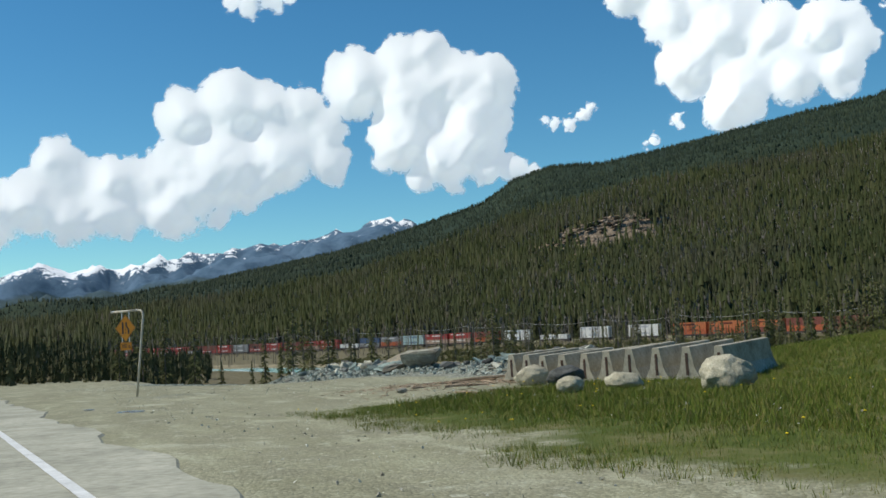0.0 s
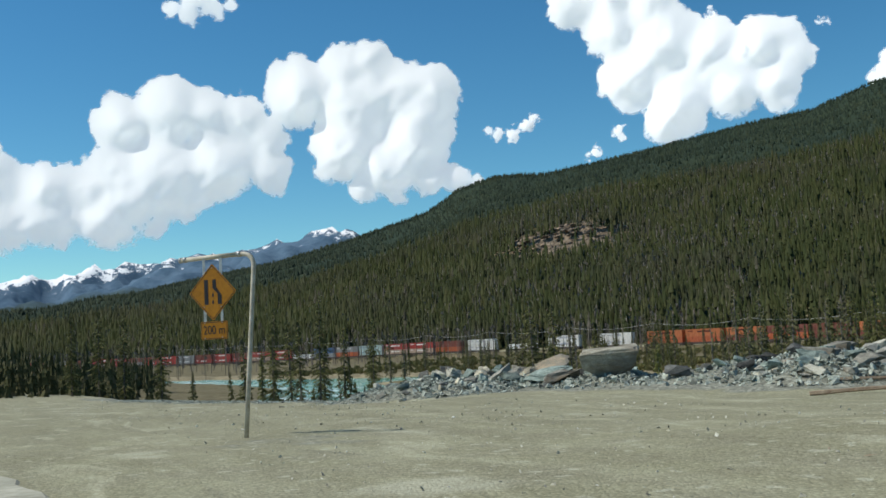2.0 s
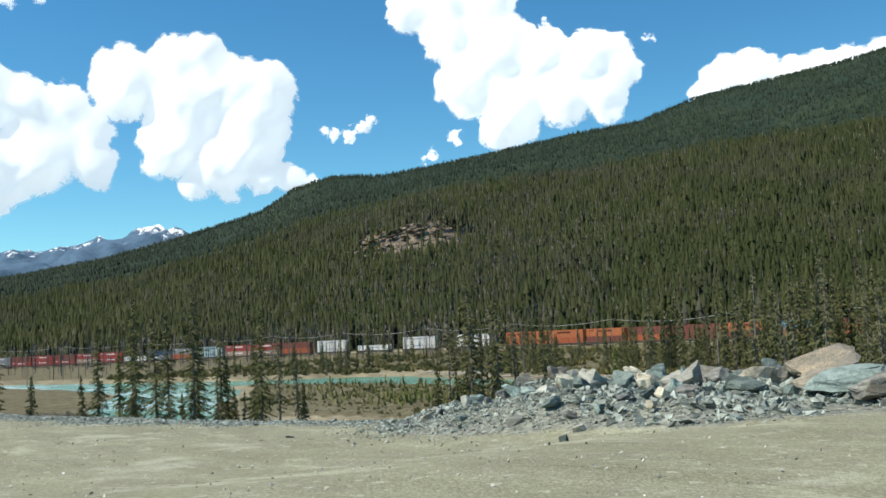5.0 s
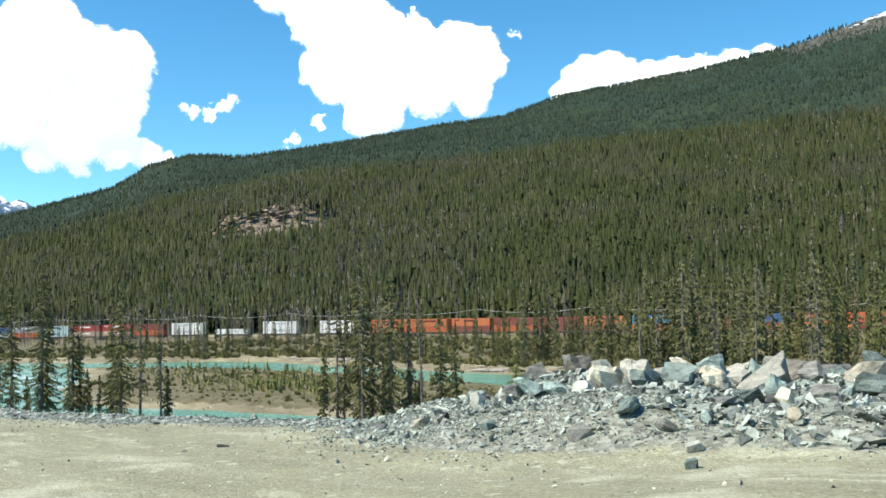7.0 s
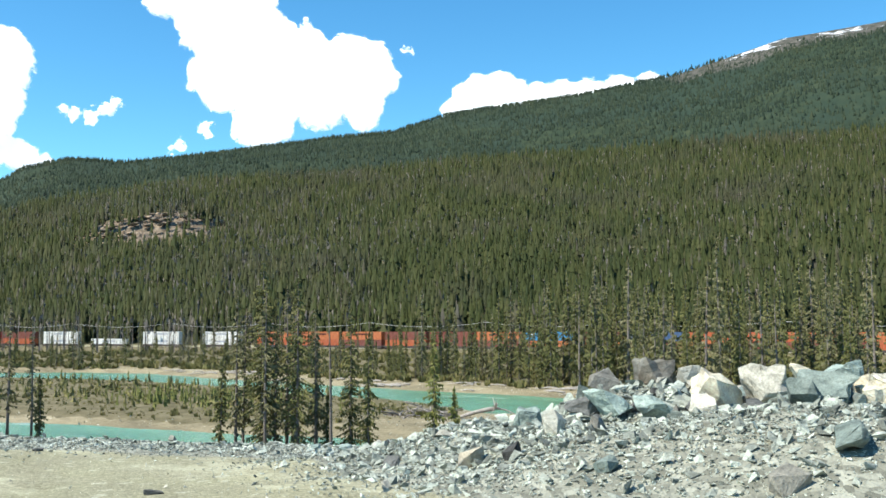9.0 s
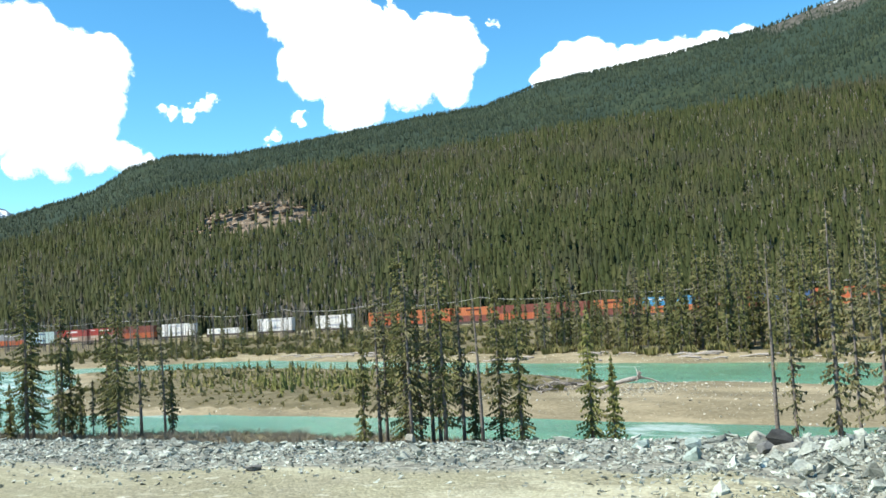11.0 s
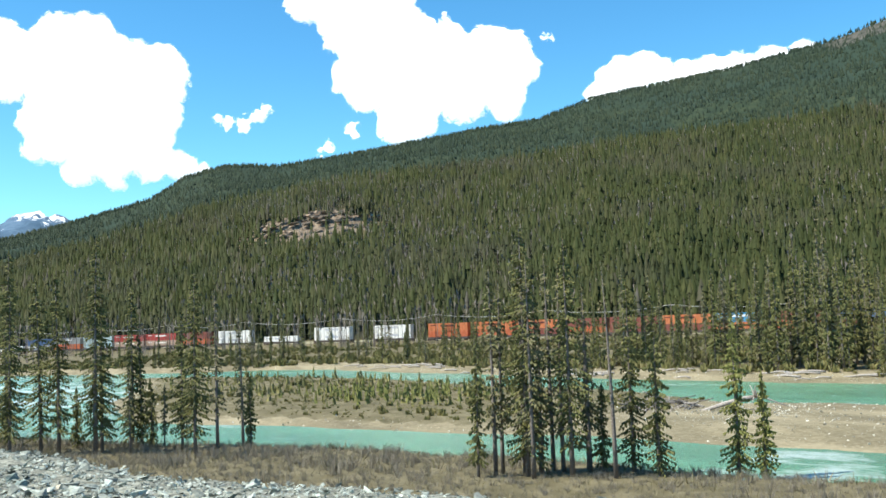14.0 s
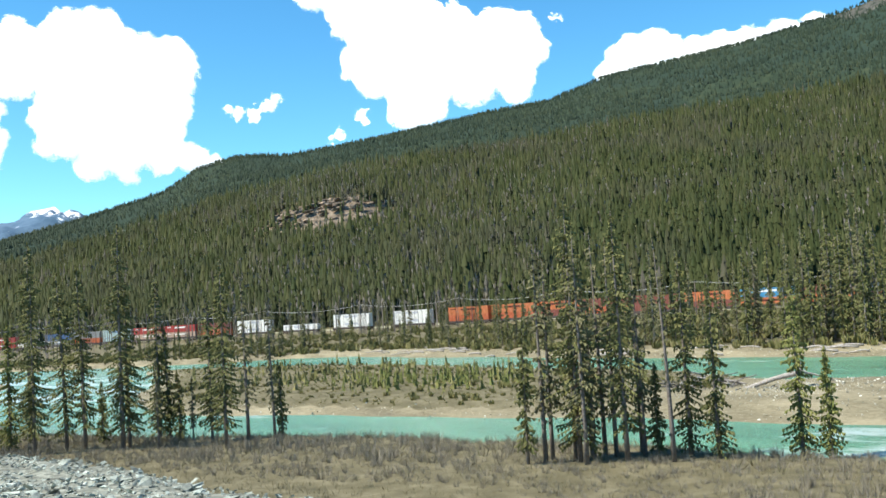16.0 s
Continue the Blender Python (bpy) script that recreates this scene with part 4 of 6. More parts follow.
def build_boulders():
    rng = np.random.default_rng(4)
    for x, y, z, w, h, d, turn, kind in BOULDERS:
        mat, label = ROCK_KIND[kind]
        if y > 67:
            w, h, d = 0.6 * w, 0.6 * h, 0.6 * d
        ob = new("boulder", rock_mesh("boulder", rng, (w, d, h), mat, w > 0.42))
        g = height(x, y)
        ob.matrix_world = pose(x, y, min(z, g - 0.03), rng.uniform(-7, 7), rng.uniform(-7, 7), -45 + turn * 0.5)
        tagged(ob, label, "boulder", "boulders of the rubble pile")
    for x, y, w, h, kind in MORE_BOULDERS:
        if x < np.interp(y, *FOOT):
            w, h = min(w, 0.22), min(h, 0.14)
        mat, label = ROCK_KIND[kind]
        if x < 17.5 and y > 64:
            w, h = 0.6 * w, 0.6 * h
        elif y > 64.5:
            h = min(h, 0.45)
        elif x > 19.5:
            w, h = 0.92 * w, 0.72 * h
        ob = new("boulder", rock_mesh("boulder", rng, (w * 1.1, w * rng.uniform(0.7, 1.0), h * 1.15 + 0.06), mat, w > 0.42))
        ob.matrix_world = pose(x, y, height(x, y) - 0.06, rng.uniform(-8, 8), rng.uniform(-8, 8), rng.uniform(0, 360))
        tagged(ob, label, "boulder", "boulders of the rubble pile")
    for _ in range(80):
        k = int(rng.integers(0, 18))
        x, y = BOULDERS[k][0] + rng.normal(0.4, 0.9), BOULDERS[k][1] + rng.normal(0, 0.9)
        w = (0.2 + 0.4 * rng.power(0.6)) * (0.6 if y > 67 else 1.0)
        mat, label = ROCK_KIND[("grey", "bed", "white", "dark", "grey")[int(rng.integers(0, 5))]]
        ob = new("boulder", rock_mesh("boulder", rng, (w, w * 0.8, w * rng.uniform(0.5, 0.8)), mat, False))
        ob.matrix_world = pose(x, y, height(x, y) - 0.05, rng.uniform(-15, 15), rng.uniform(-15, 15), rng.uniform(0, 360))
        tagged(ob, label, "boulder", "boulders of the rubble pile")
    for _ in range(75):
        k = (11, 12, 13, 13, 14)[int(rng.integers(0, 5))]
        px, py, ph, pw = PILE[k]
        a, q = rng.uniform(0, 2 * math.pi), pw * 0.9 * math.sqrt(rng.uniform())
        x, y, w = px + q * math.cos(a), py + q * math.sin(a), 0.35 + 0.75 * rng.power(0.6)
        mat, label = ROCK_KIND[("grey", "bed", "white", "dark", "white", "cream")[int(rng.integers(0, 6))]]
        ob = new("boulder", rock_mesh("boulder", rng, (w, w * 0.75, w * rng.uniform(0.22, 0.5)), mat, False, 16))
        ob.matrix_world = pose(x, y, height(x, y) - 0.06, rng.uniform(-22, 22), rng.uniform(-22, 22), rng.uniform(0, 360))
        tagged(ob, label, "boulder", "boulders of the rubble pile")
    br = np.random.default_rng(12)
    block = [(sx * tx + br.uniform(-0.08, 0.08), sy * ty + br.uniform(-0.08, 0.08), z + br.uniform(-0.05, 0.05))
             for z, tx, ty in ((0.62, 1.0, 0.8), (0.45, 1.12, 0.92), (-0.1, 0.95, 0.8), (-0.55, 0.7, 0.5)) for sx in (-1, 0.1, 1) for sy in (-1, 1)]
    big = new("boulder", rock_mesh("boulder", br, (2.2, 1.6, 1.1), M_ROCK_TAN, True, 12, 0.05, block))
    big.matrix_world = pose(21.1, 54.3, height(21.1, 54.3) - 0.08, 4, -2, -38)
    tagged(big, "large flat-topped banded tan boulder with a shaded undercut", "boulder", "boulders of the rubble pile")
    for x, y, w, h, d, kind, label in (
        (12.1, 15.4, 1.05, 0.82, 0.95, M_ROCK_ROUND, "rounded pale boulder lying in the roadside grass"),
        (11.6, 18.2, 0.85, 0.42, 0.6, M_ROCK_ROUND, "low pale boulder half hidden in grass"),
        (10.7, 18.9, 0.62, 0.42, 0.5, M_ROCK_ROUND, "small pale boulder in grass"),
        (11.9, 22.9, 0.95, 0.62, 0.7, M_ROCK_ROUND, "pointed pale boulder before the concrete barriers"),
        (11.6, 20.6, 0.9, 0.56, 0.7, M_ROCK_DARK, "dark boulder before the concrete barriers"),
        (9.4, 25.9, 0.3, 0.16, 0.25, M_ROCK_WHITE, "small white stone at the edge of the grass"),
    ):
        me = rock_mesh("boulder", rng, (w, d, h), kind, True, 44, 0.055, [q / np.linalg.norm(q) * rng.uniform(0.93, 1.0) for q in rng.normal(size=(110, 3))])
        me.polygons.foreach_set("use_smooth", np.ones(len(me.polygons), bool))
        ob = new("boulder", me)
        ob.matrix_world = pose(x, y, height(x, y) - 0.17 * h, rng.uniform(-8, 8), rng.uniform(-8, 8), -35 + rng.uniform(-15, 15))
        tagged(ob, label, "boulder", "boulders in the grass")


build_boulders()


def stone_shapes(rng, count, n=9):
    """Small angular stones as arrays: a list of (verts, triangles)."""
    out = []
    for _ in range(count):
        bm = bmesh.new()
        for p in hull_points(rng, n):
            bm.verts.new(p)
        r = bmesh.ops.convex_hull(bm, input=bm.verts)
        junk = list({g for g in r["geom_interior"] + r["geom_unused"] if isinstance(g, bmesh.types.BMVert)})
        bmesh.ops.delete(bm, geom=junk, context="VERTS")
        bm.verts.index_update()
        out.append((np.array([v.co[:] for v in bm.verts]) * 0.5, np.array([[v.index for v in f.verts] for f in bm.faces])))
        bm.free()
    return out


def random_turns(rng, n):
    q = rng.normal(size=(n, 4))
    q /= np.linalg.norm(q, axis=1)[:, None]
    w, x, y, z = q.T
    return np.stack([np.stack([1 - 2 * (y * y + z * z), 2 * (x * y - z * w), 2 * (x * z + y * w)], -1),
                     np.stack([2 * (x * y + z * w), 1 - 2 * (x * x + z * z), 2 * (y * z - x * w)], -1),
                     np.stack([2 * (x * z - y * w), 2 * (y * z + x * w), 1 - 2 * (x * x + y * y)], -1)], 1)


def scatter(name, shapes, rng, pos, size, mat, upright=False, squash=(0.6, 1.0), smooth=False, lie=0.0):
    """Many copies of small shapes joined into one mesh."""
    V, F, C, off = [], [], [], 0
    pick = rng.integers(0, len(shapes), len(pos))
    for k, (sv, sf) in enumerate(shapes):
        sel = np.where(pick == k)[0]
        if not len(sel):
            continue
        if upright:
            a = rng.uniform(0, 2 * math.pi, len(sel))
            R = np.zeros((len(sel), 3, 3))
            R[:, 0, 0], R[:, 0, 1], R[:, 1, 0], R[:, 1, 1], R[:, 2, 2] = np.cos(a), -np.sin(a), np.sin(a), np.cos(a), 1
        else:
            R = random_turns(rng, len(sel))
        if lie:
            # slabs come to rest on their broad side, tipped a little
            a, b, g = rng.uniform(0, 2 * math.pi, len(sel)), rng.normal(0, lie, len(sel)), rng.normal(0, lie, len(sel))
            o, i = np.zeros(len(sel)), np.ones(len(sel))
            Rz = np.stack([np.stack([np.cos(a), -np.sin(a), o], -1), np.stack([np.sin(a), np.cos(a), o], -1), np.stack([o, o, i], -1)], 1)
            Ry = np.stack([np.stack([np.cos(b), o, np.sin(b)], -1), np.stack([o, i, o], -1), np.stack([-np.sin(b), o, np.cos(b)], -1)], 1)
            Rx = np.stack([np.stack([i, o, o], -1), np.stack([o, np.cos(g), -np.sin(g)], -1), np.stack([o, np.sin(g), np.cos(g)], -1)], 1)
            R = Rz @ Ry @ Rx
        s = np.asarray(size)[sel]
        if s.ndim == 1:
            s = s[:, None] * np.stack([np.ones(len(sel)), rng.uniform(0.7, 1, len(sel)), rng.uniform(*squash, len(sel))], -1)
        v = np.einsum("nij,nkj->nki", R, sv[None] * s[:, None]) + pos[sel][:, None]
        V.append(v.reshape(-1, 3))
        C.append(np.repeat(rng.uniform(0, 1, len(sel)), len(sv)))
        F.append((sf[None] + (off + np.arange(len(sel)) * len(sv))[:, None, None]).reshape(-1, 3))
        off += len(sel) * len(sv)
    me = mesh_of(name, np.concatenate(V), np.concatenate(F), mat, smooth)
    me.attributes.new("tint", "FLOAT", "POINT").data.foreach_set("value", np.concatenate(C).astype(np.float32))
    return me


def on_heap(rng, x, y, fray=0.45):
    """Which stones lie inside the foot of the heap; a few have rolled out."""
    return (y < 40) | (y > 73.5) | (x > np.interp(y, *FOOT) - rng.exponential(fray, len(x)))


def build_rubble():
    rng = np.random.default_rng(9)
    shapes = stone_shapes(rng, 16, 7)
    # heaps: stones gather where the piles stand and thin out at their feet
    P, S = [], []
    for px, py, h, w in PILE:
        n = int(2300 * w * w / 4 + 900 * h)
        a, r = rng.uniform(0, 2 * math.pi, n), w * 1.25 * np.sqrt(rng.uniform(0, 1, n))
        P.append(np.stack([px + r * np.cos(a), py + r * np.sin(a)], -1))
        S.append((0.04 + 0.34 * rng.power(0.28, n) ** 3.0) * (0.62 if px < 18 and py > 62 else 1.0))
    P, S = np.concatenate(P), np.concatenate(S)
    sel = on_heap(rng, P[:, 0], P[:, 1])
    P, S = P[sel], S[sel]
    z = land(P[:, 0], P[:, 1])[0]
    pos = np.column_stack([P, z + S * 0.1])
    tagged(new("rubble_heap", scatter("rubble_heap", shapes, rng, pos, S * 1.15, M_RUBBLE, squash=(0.35, 0.75), lie=0.55)), "heap of broken blue-grey blasted rock beside the gravel", "rubble", kind="stuff")
    # the broken edge along the top of the embankment
    n = 16000
    y = 56 + 70 * rng.power(0.75, n)
    x = np.interp(y, *CREST) - 0.9 + rng.normal(0, 1.15, n)
    sel = on_heap(rng, x, y)
    x, y, n = x[sel], y[sel], int(sel.sum())
    S = 0.05 + 0.22 * rng.power(0.3, n) ** 2.4
    z = land(x, y)[0]
    pos = np.column_stack([x, y, z + S * 0.12])
    tagged(new("rubble_edge", scatter("rubble_edge", shapes, rng, pos, S, M_RUBBLE, squash=(0.22, 0.55), lie=0.3)), "strip of grey angular rubble along the embankment edge", "rubble", kind="stuff")
    # finer fragments between them
    n = 34000
    y = 56 + 62 * rng.power(0.7, n)
    x = np.interp(y, *CREST) - 1.3 + rng.normal(0, 1.5, n)
    sel = on_heap(rng, x, y, 0.8)
    x, y, n = x[sel], y[sel], int(sel.sum())
    S = rng.uniform(0.03, 0.11, n)
    tagged(new("rubble_chips", scatter("rubble_chips", stone_shapes(rng, 8, 5), rng, np.column_stack([x, y, land(x, y)[0] + S * 0.12]), S, M_RUBBLE, squash=(0.3, 0.7), lie=0.4)), "small grey stone chips between the larger rubble", "rubble", kind="stuff")
    # gravel-sized chips round the feet of the heaps
    n = 64000
    k = rng.integers(0, 13, n)
    c = np.array(PILE)[k]
    a, r = rng.uniform(0, 2 * math.pi, n), c[:, 3] * (0.3 + 1.15 * rng.power(1.2, n))
    x, y = c[:, 0] + r * np.cos(a), c[:, 1] + r * np.sin(a)
    sel = on_heap(rng, x, y, 0.7)
    x, y, n = x[sel], y[sel], int(sel.sum())
    S = 0.03 + 0.085 * rng.power(0.45, n) ** 1.4
    tagged(new("rubble_gravel", scatter("rubble_gravel", stone_shapes(rng, 8, 5), rng, np.column_stack([x, y, land(x, y)[0] + S * 0.12]), S, M_RUBBLE, squash=(0.3, 0.7), lie=0.4)), "grey crushed stone strewn round the feet of the rubble heaps", "gravel", kind="stuff")
    # loose stones over the gravel
    n = 14000
    y = 6 + 104 * rng.power(0.8, n)
    x = rng.uniform(2.5, 15.5, n)
    x, y = x[x > 3.2 - 0.083 * y], y[x > 3.2 - 0.083 * y]
    S = 0.018 + 0.085 * rng.power(0.25, len(x)) ** 2
    z = land(x, y)[0]
    tagged(new("loose_stones", scatter("loose_stones", stone_shapes(rng, 8, 6), rng, np.column_stack([x, y, z + S * 0.1]), S, M_PEBBLE)), "loose stones scattered over the tan gravel", "gravel", kind="stuff")


build_rubble()


def build_puddles():
    rng = np.random.default_rng(3)
    for x, y, w, d in ((2.5, 28.8, 0.34, 0.5), (1.6, 31.5, 0.15, 0.3)):
        n = 28
        g = float(max(land(x + w * rng.uniform(-0.6, 0.6, 30), y + d * rng.uniform(-0.6, 0.6, 30))[0]))
        v = [(x, y, g + 0.004)]
        for i in range(n):
            a = 2 * math.pi * i / n
            r = 0.75 + 0.5 * float(vnoise(np.array(math.cos(a) * 1.7 + x), np.array(math.sin(a) * 1.7 + y), 7))
            v.append((x + w * r * math.cos(a), y + d * r * math.sin(a), g + 0.004))
        f = [(0, 1 + i, 1 + (i + 1) % n) for i in range(n)]
        tagged(new("puddle", mesh_of("puddle", v, f, M_PUDDLE)), "shallow puddle on the gravel reflecting the sky", "puddle", kind="structure")


build_puddles()


# ---------------------------------------------------------------- concrete barriers, logs, grass
def barrier_profile(bm, length):
    prof = [(-0.3, 0.0), (-0.3, 0.08), (-0.16, 0.33), (-0.09, 0.8), (0.09, 0.8), (0.16, 0.33), (0.3, 0.08), (0.3, 0.0), (0.14, 0.0), (0.1, 0.1), (-0.1, 0.1), (-0.14, 0.0)]
    a = [bm.verts.new((0, u, w)) for u, w in prof]
    b = [bm.verts.new((length, u, w)) for u, w in prof]
    bm.faces.new(a[::-1])
    bm.faces.new(b)
    for i in range(len(prof)):
        j = (i + 1) % len(prof)
        bm.faces.new((a[i], a[j], b[j], b[i]))
    bmesh.ops.bevel(bm, geom=[e for e in bm.edges], offset=0.012, segments=1, affect="EDGES")
    return bm


def build_barriers():
    root = None
    for x, y, turn in ((12.7, 25.7, 29), (12.75, 24.85, 31), (12.8, 24.0, 28), (12.95, 23.2, 32), (13.1, 22.3, 27), (13.2, 21.4, 30), (13.35, 20.6, 34), (13.5, 19.7, 29), (13.7, 18.8, 32), (13.9, 17.9, 30)):
        m = pose(x, y, height(x + 1.0, y) - 0.04, 0, -1.5, turn)
        if root is None:
            root = tagged(new("concrete_barrier"), "stained concrete highway barrier stored in a row on grass", "barrier", "row of stored barriers")
            part("barrier_body", barrier_profile(bmesh.new(), 2.9), M_CONCRETE, root)
            for u in (-0.004, 2.9):
                for w in (0.28, 0.6):
                    part("lifting_loop", tube([(u - 0.05 if u < 0 else u, 0, w), (u + 0.05, 0.0, w), (u + 0.05, 0, w + 0.05)], 0.012, 6), M_RAILSTEEL, root, "rusty steel loop")
                # thin dark bar, slightly proud, stands in for the shade of the slot
                slot = bmesh.new()
                bm_box(slot, u - 0.002, -0.035, 0.16, u + 0.006, 0.035, 0.66, 0.002)
                part("end_slot", slot, M_RAILSTEEL, root, "dark bar in place of the shaded joint slot in the end")
            root.matrix_world = m
        else:
            copy_thing(root, m)


build_barriers()


def log_mesh(name, rng, length, r, mat, bend=0.05, sides=8):
    pts = [(length * t, bend * math.sin(t * 3 + rng.uniform(0, 1)), bend * 0.5 * math.sin(t * 5)) for t in np.linspace(0, 1, 9)]
    bm = tube(pts, [r * (1 - 0.35 * t) * rng.uniform(0.9, 1.1) for t in np.linspace(0, 1, 9)], sides)
    return mesh_from(name, bm, mat, sides > 6)


def build_logs():
    rng = np.random.default_rng(6)
    for x, y, length, r, turn in ((9.6, 22.6, 0.9, 0.05, -65), (10.1, 21.6, 1.9, 0.045, -38), (10.4, 25.2, 1.2, 0.06, -20), (11.0, 26.2, 0.8, 0.07, 25), (11.4, 27.0, 1.6, 0.05, -8), (10.7, 24.4, 0.7, 0.05, 60),
                                  (12.0, 27.6, 1.1, 0.07, -48), (12.6, 28.6, 0.9, 0.06, 15), (13.5, 29.4, 1.7, 0.06, -15), (11.7, 25.6, 0.6, 0.07, -75), (9.9, 26.4, 0.8, 0.05, 5), (18.8, 42.5, 3.2, 0.09, -40), (21.0, 43.6, 3.0, 0.09, -30)):
        ob = tagged(new("log", log_mesh("log", rng, length, r * 0.7, M_LOG, 0.02, 5)), "splintered reddish-brown log lying on gravel", "log", "scattered logs")
        ob.matrix_world = pose(x, y, height(x, y) + r * 0.45, rng.uniform(0, 90), rng.uniform(-4, 4), turn)


build_logs()


def build_wood_debris():
    """Splinters and bark trodden into the gravel beside the barriers."""
    rng = np.random.default_rng(16)
    n = 1600
    x, y = rng.normal(12.0, 1.7, n), rng.normal(27.3, 1.9, n)
    S = rng.uniform(0.04, 0.2, n)
    size = np.column_stack([S * 2.2, S * 0.35, S * 0.2])
    pos = np.column_stack([x, y, land(x, y)[0] + 0.01])
    tagged(new("wood_debris", scatter("wood_debris", stone_shapes(rng, 6, 6), rng, pos, size, M_LOG, True)), "reddish-brown splinters and bark strewn on the gravel", "wood debris", kind="stuff")


build_wood_debris()


def blade_shape(n, rng, spread=0.05, lean=0.5):
    """A tuft of thin blades: verts and triangles, about one unit high."""
    v, f = [], []
    for i in range(n):
        a, r = rng.uniform(0, 2 * math.pi), spread * rng.uniform(0.1, 1)
        b = rng.uniform(0, 2 * math.pi)
        h, w = rng.uniform(0.55, 1.0), rng.uniform(0.025, 0.05)
        x, y = r * math.cos(a), r * math.sin(a)
        dx, dy = math.cos(b) * w, math.sin(b) * w
        k = lean * rng.uniform(0.2, 1.0)
        v += [(x - dx, y - dy, 0), (x + dx, y + dy, 0), (x + k * math.cos(a), y + k * math.sin(a), h)]
        f.append((3 * i, 3 * i + 1, 3 * i + 2))
    return np.array(v), np.array(f)


def build_grass():
    rng = np.random.default_rng(21)
    tufts = [blade_shape(6, rng, 0.6, 0.7) for _ in range(8)]
    n = 125000
    x, y = rng.uniform(3.5, 26, n), rng.uniform(2, 31, n)
    g = land(x, y)[1][0]
    keep = rng.uniform(0, 1, n) < g * 1.1 - 0.35
    x, y = x[keep], y[keep]
    s = rng.uniform(0.07, 0.19, len(x))
    tagged(new("grass", scatter("grass", tufts, rng, np.column_stack([x, y, land(x, y)[0] - 0.01]), np.column_stack([s, s, s]), M_GRASS, True)), "green roadside grass with dry stalks", "grass", kind="stuff")
    n = 15000
    y = rng.uniform(86, 190, n)
    t = rng.uniform(0, 1, n)
    sx = np.interp(y, *SHORE)
    x = 20 + (sx - 19) * t
    s = 0.14 + 0.32 * rng.power(0.5, len(x))
    tall = rng.uniform(0, 1, len(x)) < 0.12 * (sx - x < 12)
    s = np.where(tall, s * 2.2, s)
    tagged(new("dry_grass", scatter("dry_grass", tufts, rng, np.column_stack([x, y, land(x, y)[0] - 0.03]), np.column_stack([s * 1.2, s * 1.2, s]), M_DRYGRASS, True)), "dead brown grass and bare scrub on the river bank", "dry grass", kind="stuff")
    # dandelions: a stalk and a head each
    head = bmesh.new()
    bmesh.ops.create_icosphere(head, subdivisions=1, radius=0.022, matrix=Matrix.Translation((0, 0, 0.16)) @ Matrix.Diagonal((1, 1, 0.5, 1)))
    hm = mesh_from("flower_head", head, M_PETAL)
    st = mesh_from("stalk", tube([(0, 0, 0), (0.005, 0, 0.16)], 0.004, 5), M_GRASS)
    root = None
    for _ in range(46):
        x, y = rng.uniform(5.5, 14), rng.uniform(9, 24)
        if land(np.array([x]), np.array([y]))[1][0][0] < 0.5:
            continue
        m = pose(x, y, height(x, y), 0, 0, rng.uniform(0, 360))
        if root is None:
            root = tagged(new("dandelion"), "yellow dandelion in roadside grass", "flower", "dandelions")
            part("flower_head", hm, None, root)
            part("stalk", st, None, root)
            root.matrix_world = m
        else:
            copy_thing(root, m)


build_grass()


# ---------------------------------------------------------------- conifers
def tier_tree(rng, tiers, sides, slim=0.13, bare=0.05):
    """A conifer of ragged, drooping skirts, one unit high: verts and triangles."""
    v, f = [], []
    for i in range(tiers):
        t = i / tiers
        z0 = bare + (1 - bare) * t
        z1 = min(1.0, z0 + (1 - bare) * (1.9 / tiers))
        r = slim * (1 - t) ** 0.8 * rng.uniform(0.75, 1.15) + 0.008
        b = len(v)
        cx, cy = rng.normal(0, 0.008, 2)
        v.append((cx, cy, z1))
        a0 = rng.uniform(0, 6.3)
        for s in range(sides):
            a = a0 + 2 * math.pi * s / sides
            k = (1.2 if s % 2 else 0.55) * rng.uniform(0.75, 1.2)
            v.append((cx + r * k * math.cos(a), cy + r * k * math.sin(a), z0 + rng.uniform(-0.02, 0.012) - 0.03 * k))
        for s in range(sides):
            f.append((b, b + 1 + s, b + 1 + (s + 1) % sides))
    return np.array(v), np.array(f)


def leaf_crown(rng, n):
    """A broadleaf tree one unit high: a thin stem under a loose egg of leaf clumps."""
    v = [(0.02, 0, 0), (-0.01, 0.017, 0), (-0.01, -0.017, 0), (0, 0, 0.7)]
    f = [(0, 1, 3), (1, 2, 3), (2, 0, 3)]
    for _ in range(n):
        d = rng.normal(size=3)
        d /= np.linalg.norm(d)
        c = np.array((0, 0, 0.62)) + d * np.array((0.24, 0.24, 0.36)) * rng.uniform(0.35, 1.0)
        k = len(v)
        for _ in range(3):
            v.append(tuple(c + rng.normal(0, 0.045, 3)))
        f.append((k, k + 1, k + 2))
    return np.array(v), np.array(f)


def soften(me, lift):
    """Needles face every way: the skin of a crown shades softly, leaning to the sky."""
    nv = len(me.vertices)
    nr = np.empty(nv * 3, np.float32)
    me.vertex_normals.foreach_get("vector", nr)
    nr = nr.reshape(-1, 3) + np.array((0, 0, lift), np.float32)
    nr /= np.linalg.norm(nr, axis=1)[:, None] + 1e-9
    me.normals_split_custom_set_from_vertices(nr.tolist())
    return me


